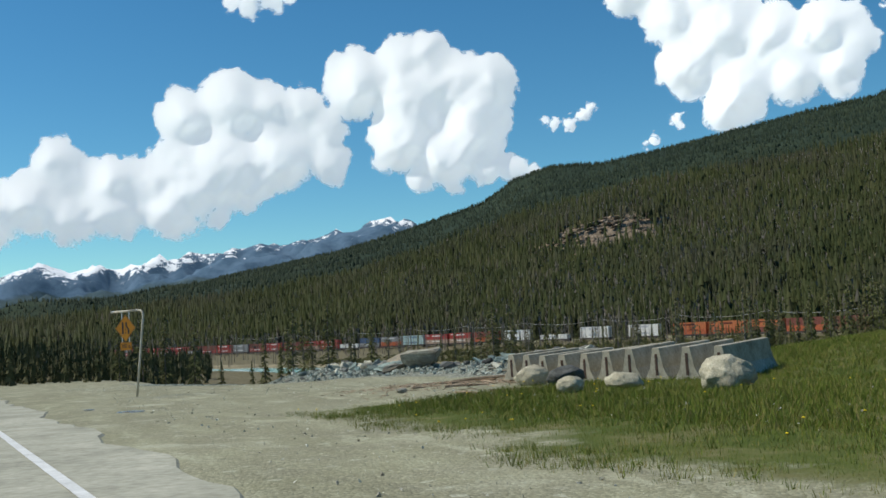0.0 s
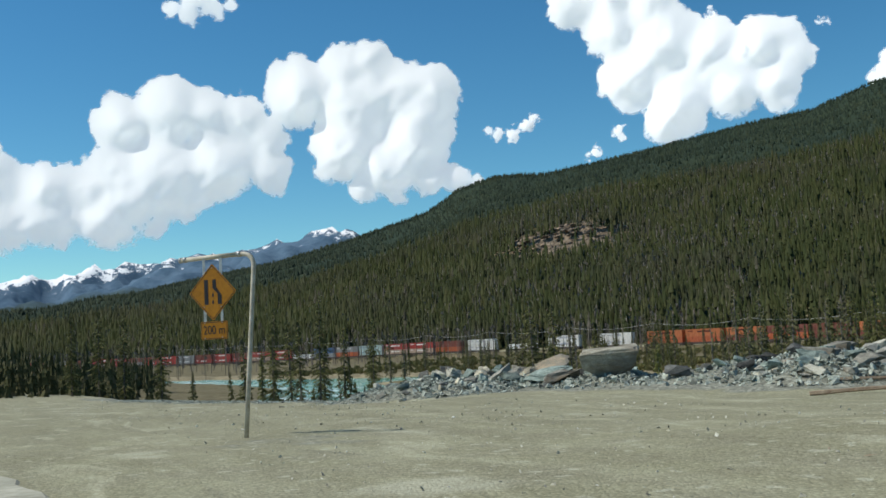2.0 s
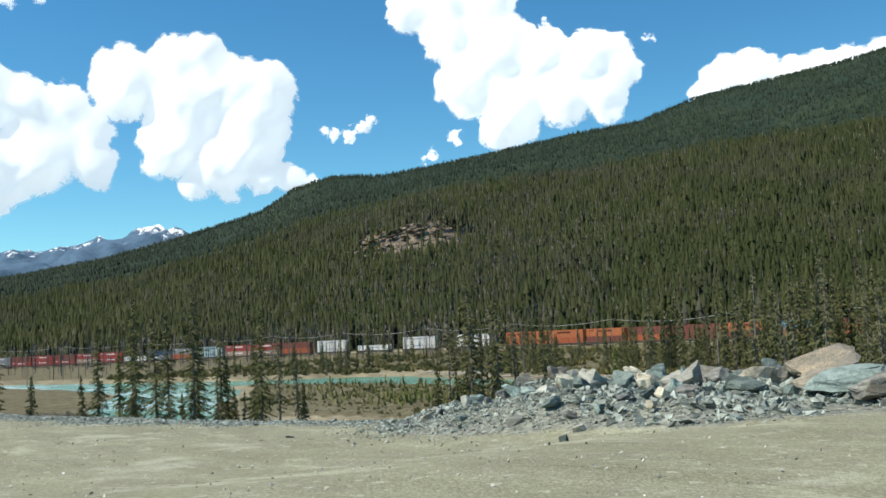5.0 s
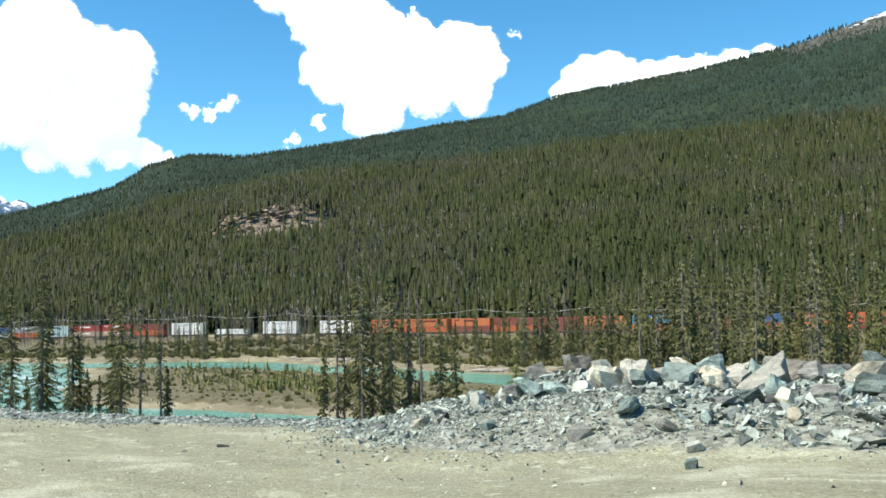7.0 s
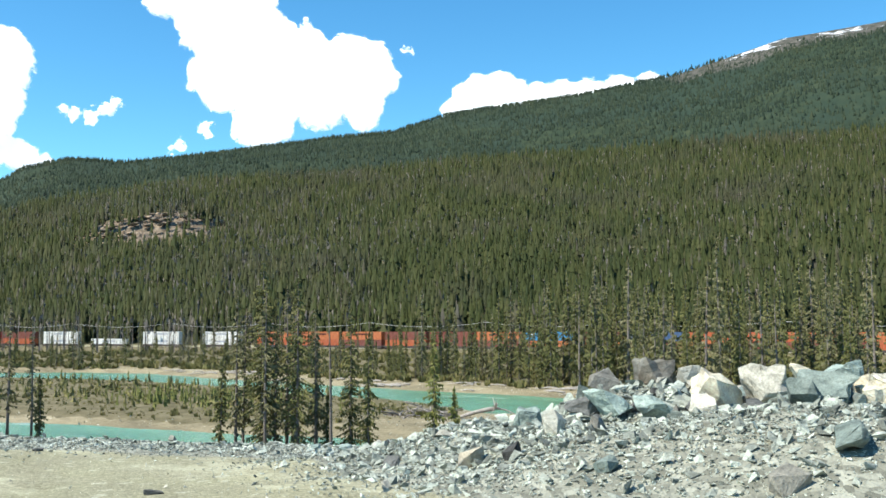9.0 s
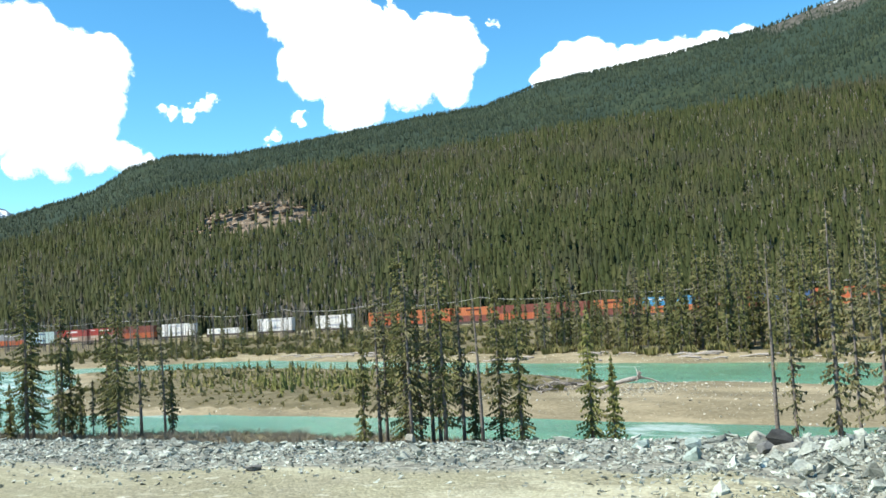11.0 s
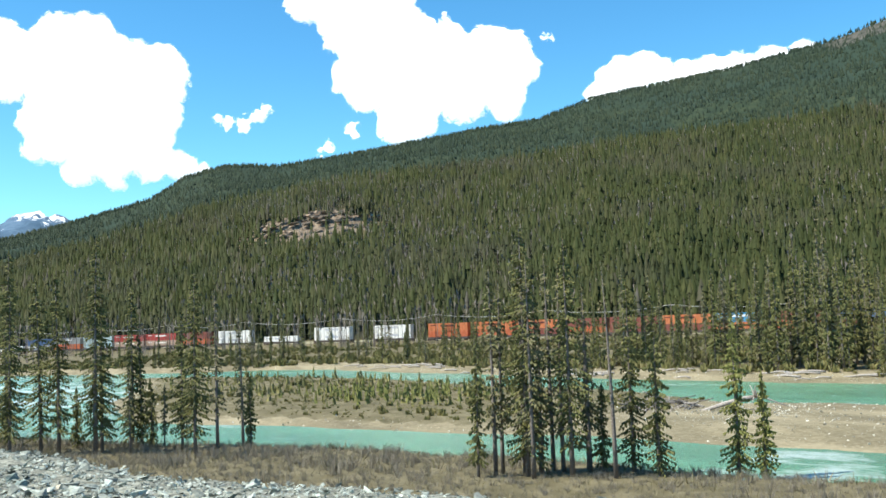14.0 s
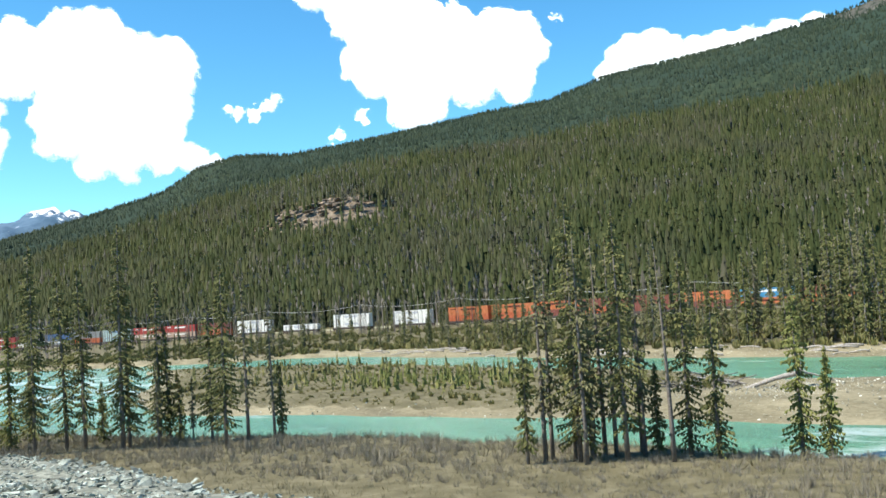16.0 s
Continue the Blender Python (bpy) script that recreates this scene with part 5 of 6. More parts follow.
def build_forest():
    rng = np.random.default_rng(31)
    # the near hillside
    n = 100000
    az = rng.uniform(-9, 84, n)
    D = np.sqrt(rng.uniform(330.0 ** 2, 985.0 ** 2, n))
    x, y = HUB[0] + D * np.sin(np.radians(az)), HUB[1] + D * np.cos(np.radians(az))
    z, za, zb = land(x, y)
    dens = 0.45 + 0.75 * fbm(x * 0.018, y * 0.018, 77)
    bald = 0.85 * np.exp(-((az - 34.4) / 4.2) ** 2) * sstep(672, 684, D) * (1 - sstep(728, 742, D))
    scree = np.exp(-((az - 37.5) / 5) ** 2) * sstep(640, 670, D) * (1 - sstep(700, 730, D)) * 0.55
    keep = (zb[0] > 0.6) & (rng.uniform(0, 1, n) < dens * (1 - bald) * (1 - scree))
    x, y, z, D = x[keep], y[keep], z[keep], D[keep]
    h = rng.normal(11.0, 2.9, len(x)).clip(4, 19) * (0.75 + 0.5 * fbm(x * 0.012, y * 0.012, 79))
    w = h * rng.uniform(0.75, 1.25, len(x))
    pos, size = np.column_stack([x, y, z - 0.4]), np.column_stack([w, w, h])
    for near, far, tiers, sides, label in ((0, 540, 6, 6, "dense dark green conifer forest at the foot of the hillside"), (540, 720, 4, 6, "dense dark green conifer forest covering the hillside"), (720, 2000, 3, 5, "dense dark green conifer forest along the hill's crest")):
        sel = (D >= near) & (D < far)
        shapes = [tier_tree(rng, tiers, sides, 0.125, 0.1) for _ in range(14)]
        tagged(new("hillside_forest", soften(scatter("hillside_forest", shapes, rng, pos[sel], size[sel], M_FOREST, True, smooth=True), 0.7)), label, "forest", kind="stuff")
    # bare grey trunks among them, mostly round the cliff
    n = 9500
    az = np.where(rng.uniform(0, 1, n) < 0.4, rng.normal(38, 8, n), rng.uniform(-5, 80, n))
    D = np.sqrt(rng.uniform(360.0 ** 2, 900.0 ** 2, n))
    x, y = HUB[0] + D * np.sin(np.radians(az)), HUB[1] + D * np.cos(np.radians(az))
    z = land(x, y)[0]
    sv = np.array([(0.012, 0, 0), (-0.006, 0.01, 0), (-0.006, -0.01, 0), (0, 0, 1.0), (0.06, 0, 0.55), (0, 0, 0.62), (0, 0, 0.6), (-0.05, 0.03, 0.72), (0, 0, 0.78)])
    sf = np.array([(0, 1, 3), (1, 2, 3), (2, 0, 3), (4, 5, 6), (7, 8, 5)])
    h = rng.uniform(9, 17, n)
    tagged(new("dead_trunks", scatter("dead_trunks", [(sv, sf)], rng, np.column_stack([x, y, z]), np.column_stack([h, h, h]), M_BARK, True)), "bare grey dead trunks among the hillside conifers", "dead trees", kind="stuff")
    # pale leafing aspens, alone or in twos and threes
    n = 150
    az, D = rng.uniform(-4, 72, n), rng.uniform(360, 800, n)
    az, D = np.repeat(az, 3) + rng.normal(0, 0.35, 3 * n), np.repeat(D, 3) + rng.normal(0, 6, 3 * n)
    x, y = HUB[0] + D * np.sin(np.radians(az)), HUB[1] + D * np.cos(np.radians(az))
    z, za, zb = land(x, y)
    sel = zb[0] > 0.6
    x, y, z = x[sel], y[sel], z[sel]
    h = rng.uniform(6, 12, len(x))
    crowns = [leaf_crown(rng, 70) for _ in range(5)]
    tagged(new("pale_aspens", scatter("pale_aspens", crowns, rng, np.column_stack([x, y, z - 0.3]), np.column_stack([h, h, h]), M_ASPEN, True)), "pale olive leafing aspens among the hillside conifers", "trees", kind="stuff")
    # the mountain behind, and its crest
    n = 72000
    az = rng.uniform(-6, 83, n)
    D = np.sqrt(rng.uniform(1080.0 ** 2, 2640.0 ** 2, n))
    D = np.where(rng.uniform(0, 1, n) < 0.06, rng.uniform(2560, 2625, n), D)
    x, y = HUB[0] + D * np.sin(np.radians(az)), HUB[1] + D * np.cos(np.radians(az))
    z, za, zb = land(x, y)
    keep = (rng.uniform(0, 1, n) < 0.45 + 0.8 * fbm(x * 0.006, y * 0.006, 83)) & (rng.uniform(0, 1, n) > zb[1] * 2.2)
    x, y, z = x[keep], y[keep], z[keep]
    h = rng.normal(8, 2, len(x)).clip(4, 13)
    cone = [tier_tree(rng, 1, 4, 0.22, 0.0) for _ in range(5)]
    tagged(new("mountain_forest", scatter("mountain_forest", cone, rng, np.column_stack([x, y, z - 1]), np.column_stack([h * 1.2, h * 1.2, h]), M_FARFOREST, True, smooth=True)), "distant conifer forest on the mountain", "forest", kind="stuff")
    # woods on the flats ahead, on the near bank
    n = 800
    y = rng.uniform(215, 520, n)
    sx = np.interp(y, *SHORE_GRID)
    x, y = bank(rng.uniform(-60, 1, n) + np.minimum(sx - 18, 26 + (y - 215) * 0.22) - 14 * rng.power(2.0, n), y)
    z = land(x, y)[0]
    h = rng.uniform(3.6, 9.6, n)
    near = [tier_tree(rng, 12, 7, 0.085, 0.08) for _ in range(6)]
    tagged(new("bank_woods", scatter("bank_woods", near, rng, np.column_stack([x, y, z - 0.3]), np.column_stack([h, h, h]), M_WOODS, True)), "dark conifer woods on the flats beyond the pullout", "forest", kind="stuff")


build_forest()


def spruce_meshes(rng, h, spread, sparse, bare, mat, dense=1.0):
    """Trunk and crown of one spruce: a tapered stem and drooping boughs of short needle sprays."""
    lean = rng.normal(0, 0.012, 2)
    stem = [(lean[0] * h * t * t, lean[1] * h * t * t, h * t) for t in np.linspace(0, 1, 7)]
    r0 = 0.0095 * h + 0.03
    trunk = mesh_from("trunk", tube(stem, [r0 * (1 - t) ** 0.8 + 0.012 for t in np.linspace(0, 1, 7)], 6), M_BARK, True)
    v, f = [], []

    def tri(a, b, c):
        k = len(v)
        v.extend((a, b, c))
        f.append((k, k + 1, k + 2))

    z = h * bare
    while z < h * 0.985:
        t = (z / h - bare) / (1 - bare)
        reach = spread * h * (1 - t) ** 0.68 * rng.uniform(0.55, 1.2) * (0.55 + 0.45 * min(1, t * 5)) + 0.1
        n = rng.integers(3, 6) if rng.uniform() > sparse else rng.integers(1, 3)
        for _ in range(n):
            a = rng.uniform(0, 2 * math.pi)
            L = reach * rng.uniform(0.6, 1.15)
            dz = -rng.uniform(0.35, 0.95) * (1 - 0.7 * t)
            d = Vector((math.cos(a), math.sin(a), 0))
            s = Vector((-d.y, d.x, 0))
            o = Vector((lean[0] * z * z / h, lean[1] * z * z / h, z + rng.uniform(-0.1, 0.1)))
            segs = max(2, int(L / (0.4 / dense ** 0.4)))
            w = (0.16 + 0.12 * L) / dense ** 0.7
            for i in range(segs):
                u0, u1 = i / segs, (i + 1) / segs
                p0 = o + d * L * u0 + Vector((0, 0, dz * L * u0 * (1.15 - 0.35 * u0)))
                p1 = o + d * L * u1 + Vector((0, 0, dz * L * u1 * (1.15 - 0.35 * u1)))
                for sg in (-1, 1):
                    q = p0.lerp(p1, rng.uniform(0.5, 1.1)) + s * sg * w * rng.uniform(0.5, 1.1) * (1 - 0.5 * u0) + Vector((0, 0, -rng.uniform(0.05, 0.3)))
                    tri(p0, p1 + Vector((0, 0, 0.02)), q)
                q = p0.lerp(p1, 0.6) + Vector((0, 0, -rng.uniform(0.18, 0.42)))
                tri(p0, p1, q)
        z += h * rng.uniform(0.012, 0.026) * (1.0 + sparse) / dense + 0.08 / dense
    top = Vector((lean[0] * h, lean[1] * h, h))
    for i in range(4):
        a = i * 1.6
        tri(top + Vector((0, 0, 0.25)), top + Vector((0.12 * math.cos(a), 0.12 * math.sin(a), -0.4)), top + Vector((0.12 * math.cos(a + 2), 0.12 * math.sin(a + 2), -0.4)))
    return trunk, mesh_of("crown", np.array([p[:] for p in v]), np.array(f), mat)


def build_bank_spruces():
    """The spruces along the near bank, each of its own shape: place, height, how thin, bare share of the stem."""
    rng = np.random.default_rng(51)
    label = {"full": "dark green drooping spruce on the river bank", "thin": "thin half-bare spruce with grey trunk on the river bank", "young": "slender light green young spruce on the river bank", "snag": "nearly bare dead spruce stem on the river bank"}
    rows = (
        (52.0, 211.8, 23, "full"), (52.6, 195.8, 19.2, "full"), (57.2, 202.1, 6.9, "full"), (55.1, 191.4, 22.9, "full"), (56.4, 192.6, 17.5, "full"), (62.4, 197.6, 18.5, "full"),
        (63.4, 197.0, 13.0, "full"), (63.8, 195.0, 7.9, "full"), (66.0, 196.2, 7.0, "thin"), (64.5, 188.5, 15.3, "full"), (61.6, 179.9, 18.9, "full"), (67.3, 185.2, 17.8, "thin"),
        (69.8, 183.6, 14.9, "thin"), (71.8, 185.1, 8.4, "full"), (68.2, 141.6, 10.8, "full"), (70.1, 141.4, 17.1, "thin"), (71.5, 141.9, 16.1, "thin"), (71.6, 138.9, 20.4, "full"),
        (70.8, 137.5, 17.4, "thin"), (73.4, 138.9, 12.0, "thin"), (76.2, 140.1, 18.0, "thin"), (75.5, 138.3, 16.9, "thin"), (73.6, 135.6, 19.2, "full"), (79.1, 138.4, 13.8, "thin"),
        (78.5, 136.2, 7.2, "full"), (75.6, 132.5, 17.0, "snag"), (79.9, 133.9, 15.6, "full"), (79.8, 131.1, 13.5, "full"), (86.6, 127.5, 13.5, "young"), (87.8, 125.6, 9.0, "young"),
        (76.7, 100.7, 13.9, "thin"), (74.2, 101.0, 16.3, "snag"), (73.4, 95.9, 19.0, "thin"), (71.8, 91.9, 16.2, "thin"), (83.0, 98.5, 15.5, "thin"), (70.2, 90.5, 14.5, "thin"),
        (77.3, 91.1, 18.5, "thin"), (79.0, 78.3, 18.5, "thin"), (76.0, 84.5, 16.0, "thin"), (82.0, 88.0, 17.0, "thin"), (28.3, 209.7, 18.6, "full"), (39.1, 197.2, 10.0, "full"), (42.9, 201.4, 15.9, "full"),
        (47.5, 205.3, 13.9, "young"), (46.8, 195.1, 18.1, "full"), (51.6, 198.8, 19.0, "full"), (24.2, 230.5, 19.4, "full"), (34.2, 208.6, 10.2, "full"), (18.0, 222.0, 17.0, "full"),
        (12.0, 214.0, 15.0, "full"), (73.0, 140.6, 18.5, "thin"), (74.6, 140.2, 15.0, "thin"), (77.2, 136.6, 15.5, "thin"), (58.0, 188.6, 9.0, "thin"),
    )
    for x, y, h, kind in rows:
        h *= 1.1
        spread, sparse, bare, mat = {"full": (0.125, 0.12, 0.07, M_NEEDLE), "thin": (0.08, 0.6, 0.18, M_NEEDLE_OLD), "young": (0.14, 0.03, 0.03, M_NEEDLE_YOUNG), "snag": (0.035, 1.0, 0.3, M_NEEDLE_OLD)}[kind]
        root = tagged(new("spruce_tree"), label[kind], "tree", "spruces on the near bank")
        trunk, crown = spruce_meshes(rng, h, spread * rng.uniform(0.85, 1.2), sparse, bare + rng.uniform(-0.02, 0.08), mat, 1.9)
        part("trunk", trunk, None, root, "grey bark trunk")
        part("crown", crown, None, root)
        x, y = bank(x, y)
        root.matrix_world = pose(x, y, height(x, y) - 0.12, 0, 0, rng.uniform(0, 360)) @ Matrix.Diagonal((BANK, BANK, BANK, 1))


build_bank_spruces()


def build_far_bank_trees():
    """Conifers between the river and the railway: a few shapes, copied."""
    rng = np.random.default_rng(61)
    roots = []
    for i in range(6):
        h = (13, 15, 11, 17, 9, 14)[i]
        root = tagged(new("conifer_tree"), "slim conifer between the river and the railway", "tree", "conifers by the railway")
        trunk, crown = spruce_meshes(rng, h, 0.085, 0.2, 0.08, (M_NEEDLE_OLD, M_NEEDLE, M_NEEDLE)[i % 3], 2.0)
        part("trunk", trunk, None, root)
        part("crown", crown, None, root)
        roots.append(root)
    spots = []
    while len(spots) < 312:
        y = rng.uniform(88, 350)
        lo = float(np.interp(y, *FAR_SHORE)) + 8
        hi = min(lo + 55, float(np.interp(y, *TRACK)) - 7)
        gap = 0.5 + 0.5 * float(vnoise(np.array(y * 0.056), np.array(3.0), 5))
        if y > 197:
            gap *= 0.3
        if hi < lo or rng.uniform() > gap:
            continue
        spots.append((rng.uniform(lo, hi) if rng.uniform() < 0.6 else rng.uniform(lo, lo + 11), y))
    spots.sort(key=lambda q: math.hypot(q[0] - 9, q[1] - 70))
    rest = np.array(spots[300:])
    crowns = []
    for root in roots:
        me = next(ch.data for ch in root.children if ch.name.startswith("crown"))
        v, f = np.empty(len(me.vertices) * 3, np.float32), np.empty(len(me.polygons) * 3, np.int32)
        me.vertices.foreach_get("co", v)
        me.polygons.foreach_get("vertices", f)
        crowns.append((v.reshape(-1, 3).astype(float), f.reshape(-1, 3)))
    s = rng.uniform(0.5, 0.88, len(rest))
    tagged(new("railway_conifers", scatter("railway_conifers", crowns, rng, np.column_stack([rest, land(rest[:, 0], rest[:, 1])[0] - 0.5]), np.column_stack([s, s, s]), M_NEEDLE, True)), "slim conifers along the far stretch of the railway", "trees", kind="stuff")
    for i, (x, y) in enumerate(spots[:300]):
        s = rng.uniform(0.5, 0.88) * (1.0 + 0.7 * max(0.0, min(1.0, (212 - y) / 64)))
        root = roots[i] if i < len(roots) else copy_thing(roots[int(rng.integers(0, len(roots)))], Matrix.Identity(4))
        root.matrix_world = pose(x, y, height(x, y) - 0.15, 0, 0, rng.uniform(0, 360)) @ Matrix.Diagonal((s, s, s, 1))


build_far_bank_trees()


def build_scrub():
    rng = np.random.default_rng(71)
    bush = []
    for _ in range(8):
        v, f = blade_shape(34, rng, 0.5, 0.34)
        v[2::3, 2] *= 0.95
        v[0::3] += rng.normal(0, 0.15, (34, 3)) * (1, 1, 0) + (0, 0, 0.12)
        v[1::3] += rng.normal(0, 0.1, (34, 3)) * (1, 1, 0)
        bush.append((v, f))
    n = 5600
    x, y = rng.uniform(84, 176, n), rng.uniform(110, 360, n)
    d = poly_dist(x, y, ISLAND_GRID)
    dens = fbm(x * 0.05, y * 0.05, 15)
    keep = (d > 6) & (rng.uniform(0, 1, n) < (dens - 0.3) * 1.3 + 0.22) & (y > 165)
    x, y = x[keep], y[keep]
    s = BANK * (0.3 + 2.1 * rng.power(0.35, len(x)) * fbm(x * 0.04, y * 0.04, 16))
    x, y = bank(x, y)
    pos = np.column_stack([x, y, land(x, y)[0] - 0.05])
    tagged(new("island_scrub", scatter("island_scrub", bush, rng, pos, np.column_stack([s * 0.9, s * 0.9, s]), M_SHRUB, True)), "olive willow scrub and saplings on the gravel island", "scrub", kind="stuff")
    tuft = [blade_shape(6, rng, 0.6, 0.7) for _ in range(6)]
    n = 13000
    x, y = rng.uniform(84, 176, n), rng.uniform(165, 360, n)
    sel = (poly_dist(x, y, ISLAND_GRID) > 5) & (rng.uniform(0, 1, n) < 1.5 * fbm(x * 0.09, y * 0.09, 18) - 0.25)
    x, y = bank(x[sel], y[sel])
    s = BANK * rng.uniform(0.25, 0.6, len(x))
    tagged(new("island_grass", scatter("island_grass", tuft, rng, np.column_stack([x, y, land(x, y)[0] - 0.02]), np.column_stack([s * 1.3, s * 1.3, s]), M_SHRUB, True)), "olive and straw-coloured grass on the gravel island", "grass", kind="stuff")
    tiers = [tier_tree(rng, 6, 7, 0.2, 0.02) for _ in range(4)]
    n = 260
    x, y = rng.uniform(110, 172, n), rng.uniform(200, 330, n)
    d = poly_dist(x, y, ISLAND_GRID)
    x, y = bank(x[d > 9], y[d > 9])
    s = BANK * rng.uniform(1.0, 3.2, len(x))
    tagged(new("island_saplings", scatter("island_saplings", tiers, rng, np.column_stack([x, y, land(x, y)[0]]), np.column_stack([s, s, s]), M_SHRUB, True)), "small conifer saplings on the gravel island", "saplings", kind="stuff")
    # a thicket of taller saplings towards the river's far channel
    n = 170
    x, y = rng.normal(95.5, 5.5, n), rng.normal(180, 9, n)
    s = rng.uniform(0.7, 2.3, n)
    tagged(new("sapling_thicket", scatter("sapling_thicket", tiers, rng, np.column_stack([x, y, land(x, y)[0] - 0.05]), np.column_stack([s * 0.8, s * 0.8, s]), M_NEEDLE_YOUNG, True)), "thicket of light green saplings on the gravel island", "saplings", kind="stuff")
    n = 2600
    y = rng.uniform(78, 390, n)
    lo, hi = np.interp(y, *FAR_SHORE) + 6, np.interp(y, *TRACK) - 4
    x = lo + (hi - lo) * rng.power(0.6, n)
    s = rng.uniform(0.6, 2.0, n)
    tagged(new("railway_scrub", scatter("railway_scrub", bush, rng, np.column_stack([x, y, land(x, y)[0]]), np.column_stack([s, s, s]), M_SHRUB, True)), "brown-green scrub along the railway embankment", "scrub", kind="stuff")
    brush = []
    for _ in range(8):
        v, f = blade_shape(26, rng, 0.35, 0.4)
        mid_b = (v[0::3] + v[1::3]) / 2
        v[0::3], v[1::3] = mid_b + (v[0::3] - mid_b) * 0.45, mid_b + (v[1::3] - mid_b) * 0.45
        brush.append((v, f))
    n = 6800
    y = rng.uniform(86, 225, n)
    x = np.interp(y, *SHORE) - 1.5 - 21 * rng.power(0.8, n)
    s = 0.28 + 1.3 * rng.power(0.35, n) * fbm(x * 0.17, y * 0.17, 17)
    tagged(new("bank_scrub", scatter("bank_scrub", brush, rng, np.column_stack([x, y, land(x, y)[0] - 0.03]), np.column_stack([s, s, s]), M_BRUSH, True)), "leafless brown brush on the river bank", "scrub", kind="stuff")
    # cobbles on the gravel bars and along both shores
    cob = stone_shapes(rng, 8, 5)
    n = 16000
    x, y = rng.uniform(80, 178, n), rng.uniform(85, 330, n)
    d = poly_dist(x, y, ISLAND_GRID)
    sel = (d > -1) & (d < np.where(y < 185, 40, 7))
    x, y = bank(x[sel], y[sel])
    m = 3500
    y2 = rng.uniform(92, 300, m)
    x2 = np.interp(y2, *FAR_SHORE) + rng.uniform(0.4, 7, m)
    x3, y3 = rng.normal(99.5, 4.5, 1500), rng.normal(129, 3.5, 1500)
    x, y = np.concatenate([x, x2, x3]), np.concatenate([y, y2, y3])
    S = 0.09 + 0.36 * rng.power(0.4, len(x)) ** 2
    tagged(new("river_cobbles", scatter("river_cobbles", cob, rng, np.column_stack([x, y, land(x, y)[0] + S * 0.1]), S, M_PEBBLE)), "pale river cobbles on the gravel bars", "cobbles", kind="stuff")


build_scrub()


def build_driftwood():
    rng = np.random.default_rng(81)
    for x, y, turn, length, r, roots in ((100.2, 128.6, 123, 6.0, 0.26, 17), (99.8, 128.2, -48, 3.0, 0.1, 4)):
        root = tagged(new("driftwood_log"), "bleached driftwood trunk with spreading roots on the gravel bar", "driftwood")
        part("stem", log_mesh("stem", rng, length, r, M_DEADWOOD, 0.25), None, root)
        for _ in range(roots):
            a = rng.uniform(-0.5, math.pi + 0.5)
            L = rng.uniform(0.7, 1.9)
            pts = [(-0.1 - 0.3 * t * L, math.cos(a) * L * t, math.sin(a) * L * t + 0.2 * math.sin(3 * t)) for t in np.linspace(0, 1, 5)]
            part("root", mesh_from("root", tube(pts, [0.1 * (1 - 0.8 * t) for t in np.linspace(0, 1, 5)], 6), M_DEADWOOD, True), None, root)
        root.matrix_world = pose(x, y, height(x, y) + 1.25, 0, 13, turn)
    # a tangle of branches heaped by a flood
    for _ in range(54):
        u, a = math.sqrt(rng.uniform()), rng.uniform(0, 2 * math.pi)
        x, y = 97.6 + 4.6 * u * math.cos(a), 137.4 + 3.2 * u * math.sin(a)
        ob = tagged(new("driftwood_branch", log_mesh("driftwood_branch", rng, rng.uniform(1.2, 3.4), rng.uniform(0.04, 0.11), (M_JAM, M_JAM, M_DEADWOOD)[int(rng.integers(0, 3))], 0.22)), "weathered grey branch in a driftwood jam on the gravel bar", "driftwood", "driftwood jam")
        ob.matrix_world = pose(x, y, height(x, y) + rng.uniform(0.08, 1.0) * (1.1 - u), rng.uniform(-10, 10), rng.uniform(-24, 16), rng.uniform(0, 360))
    for _ in range(44):
        y = rng.uniform(120, 270)
        x = float(np.interp(y, *FAR_SHORE)) + rng.uniform(1.5, 8)
        ob = tagged(new("driftwood_branch", log_mesh("driftwood_branch", rng, rng.uniform(2.5, 7), rng.uniform(0.1, 0.2), M_DEADWOOD, 0.3)), "bleached log stranded on the far river bank", "driftwood", "stranded logs")
        ob.matrix_world = pose(x, y, height(x, y) + 0.15, 0, 0, 95 + rng.uniform(-14, 14))


build_driftwood()


# ---------------------------------------------------------------- railway
_s = np.concatenate([[0], np.cumsum(np.hypot(np.diff(_tx), np.diff(_ty)))])


def on_track(s):
    """Place and heading at s metres along the track."""
    x, y = float(np.interp(s, _s, _tx)), float(np.interp(s, _s, _ty))
    x2, y2 = float(np.interp(s + 2, _s, _tx)), float(np.interp(s + 2, _s, _ty))
    return x, y, float(track_z(np.array(y))), math.degrees(math.atan2(y2 - y, x2 - x))


def track_at_bearing(az, eye):
    b = np.degrees(np.arctan2(_tx - eye[0], _ty - eye[1]))
    o = np.argsort(b)
    return float(np.interp(az, b[o], _s[o]))


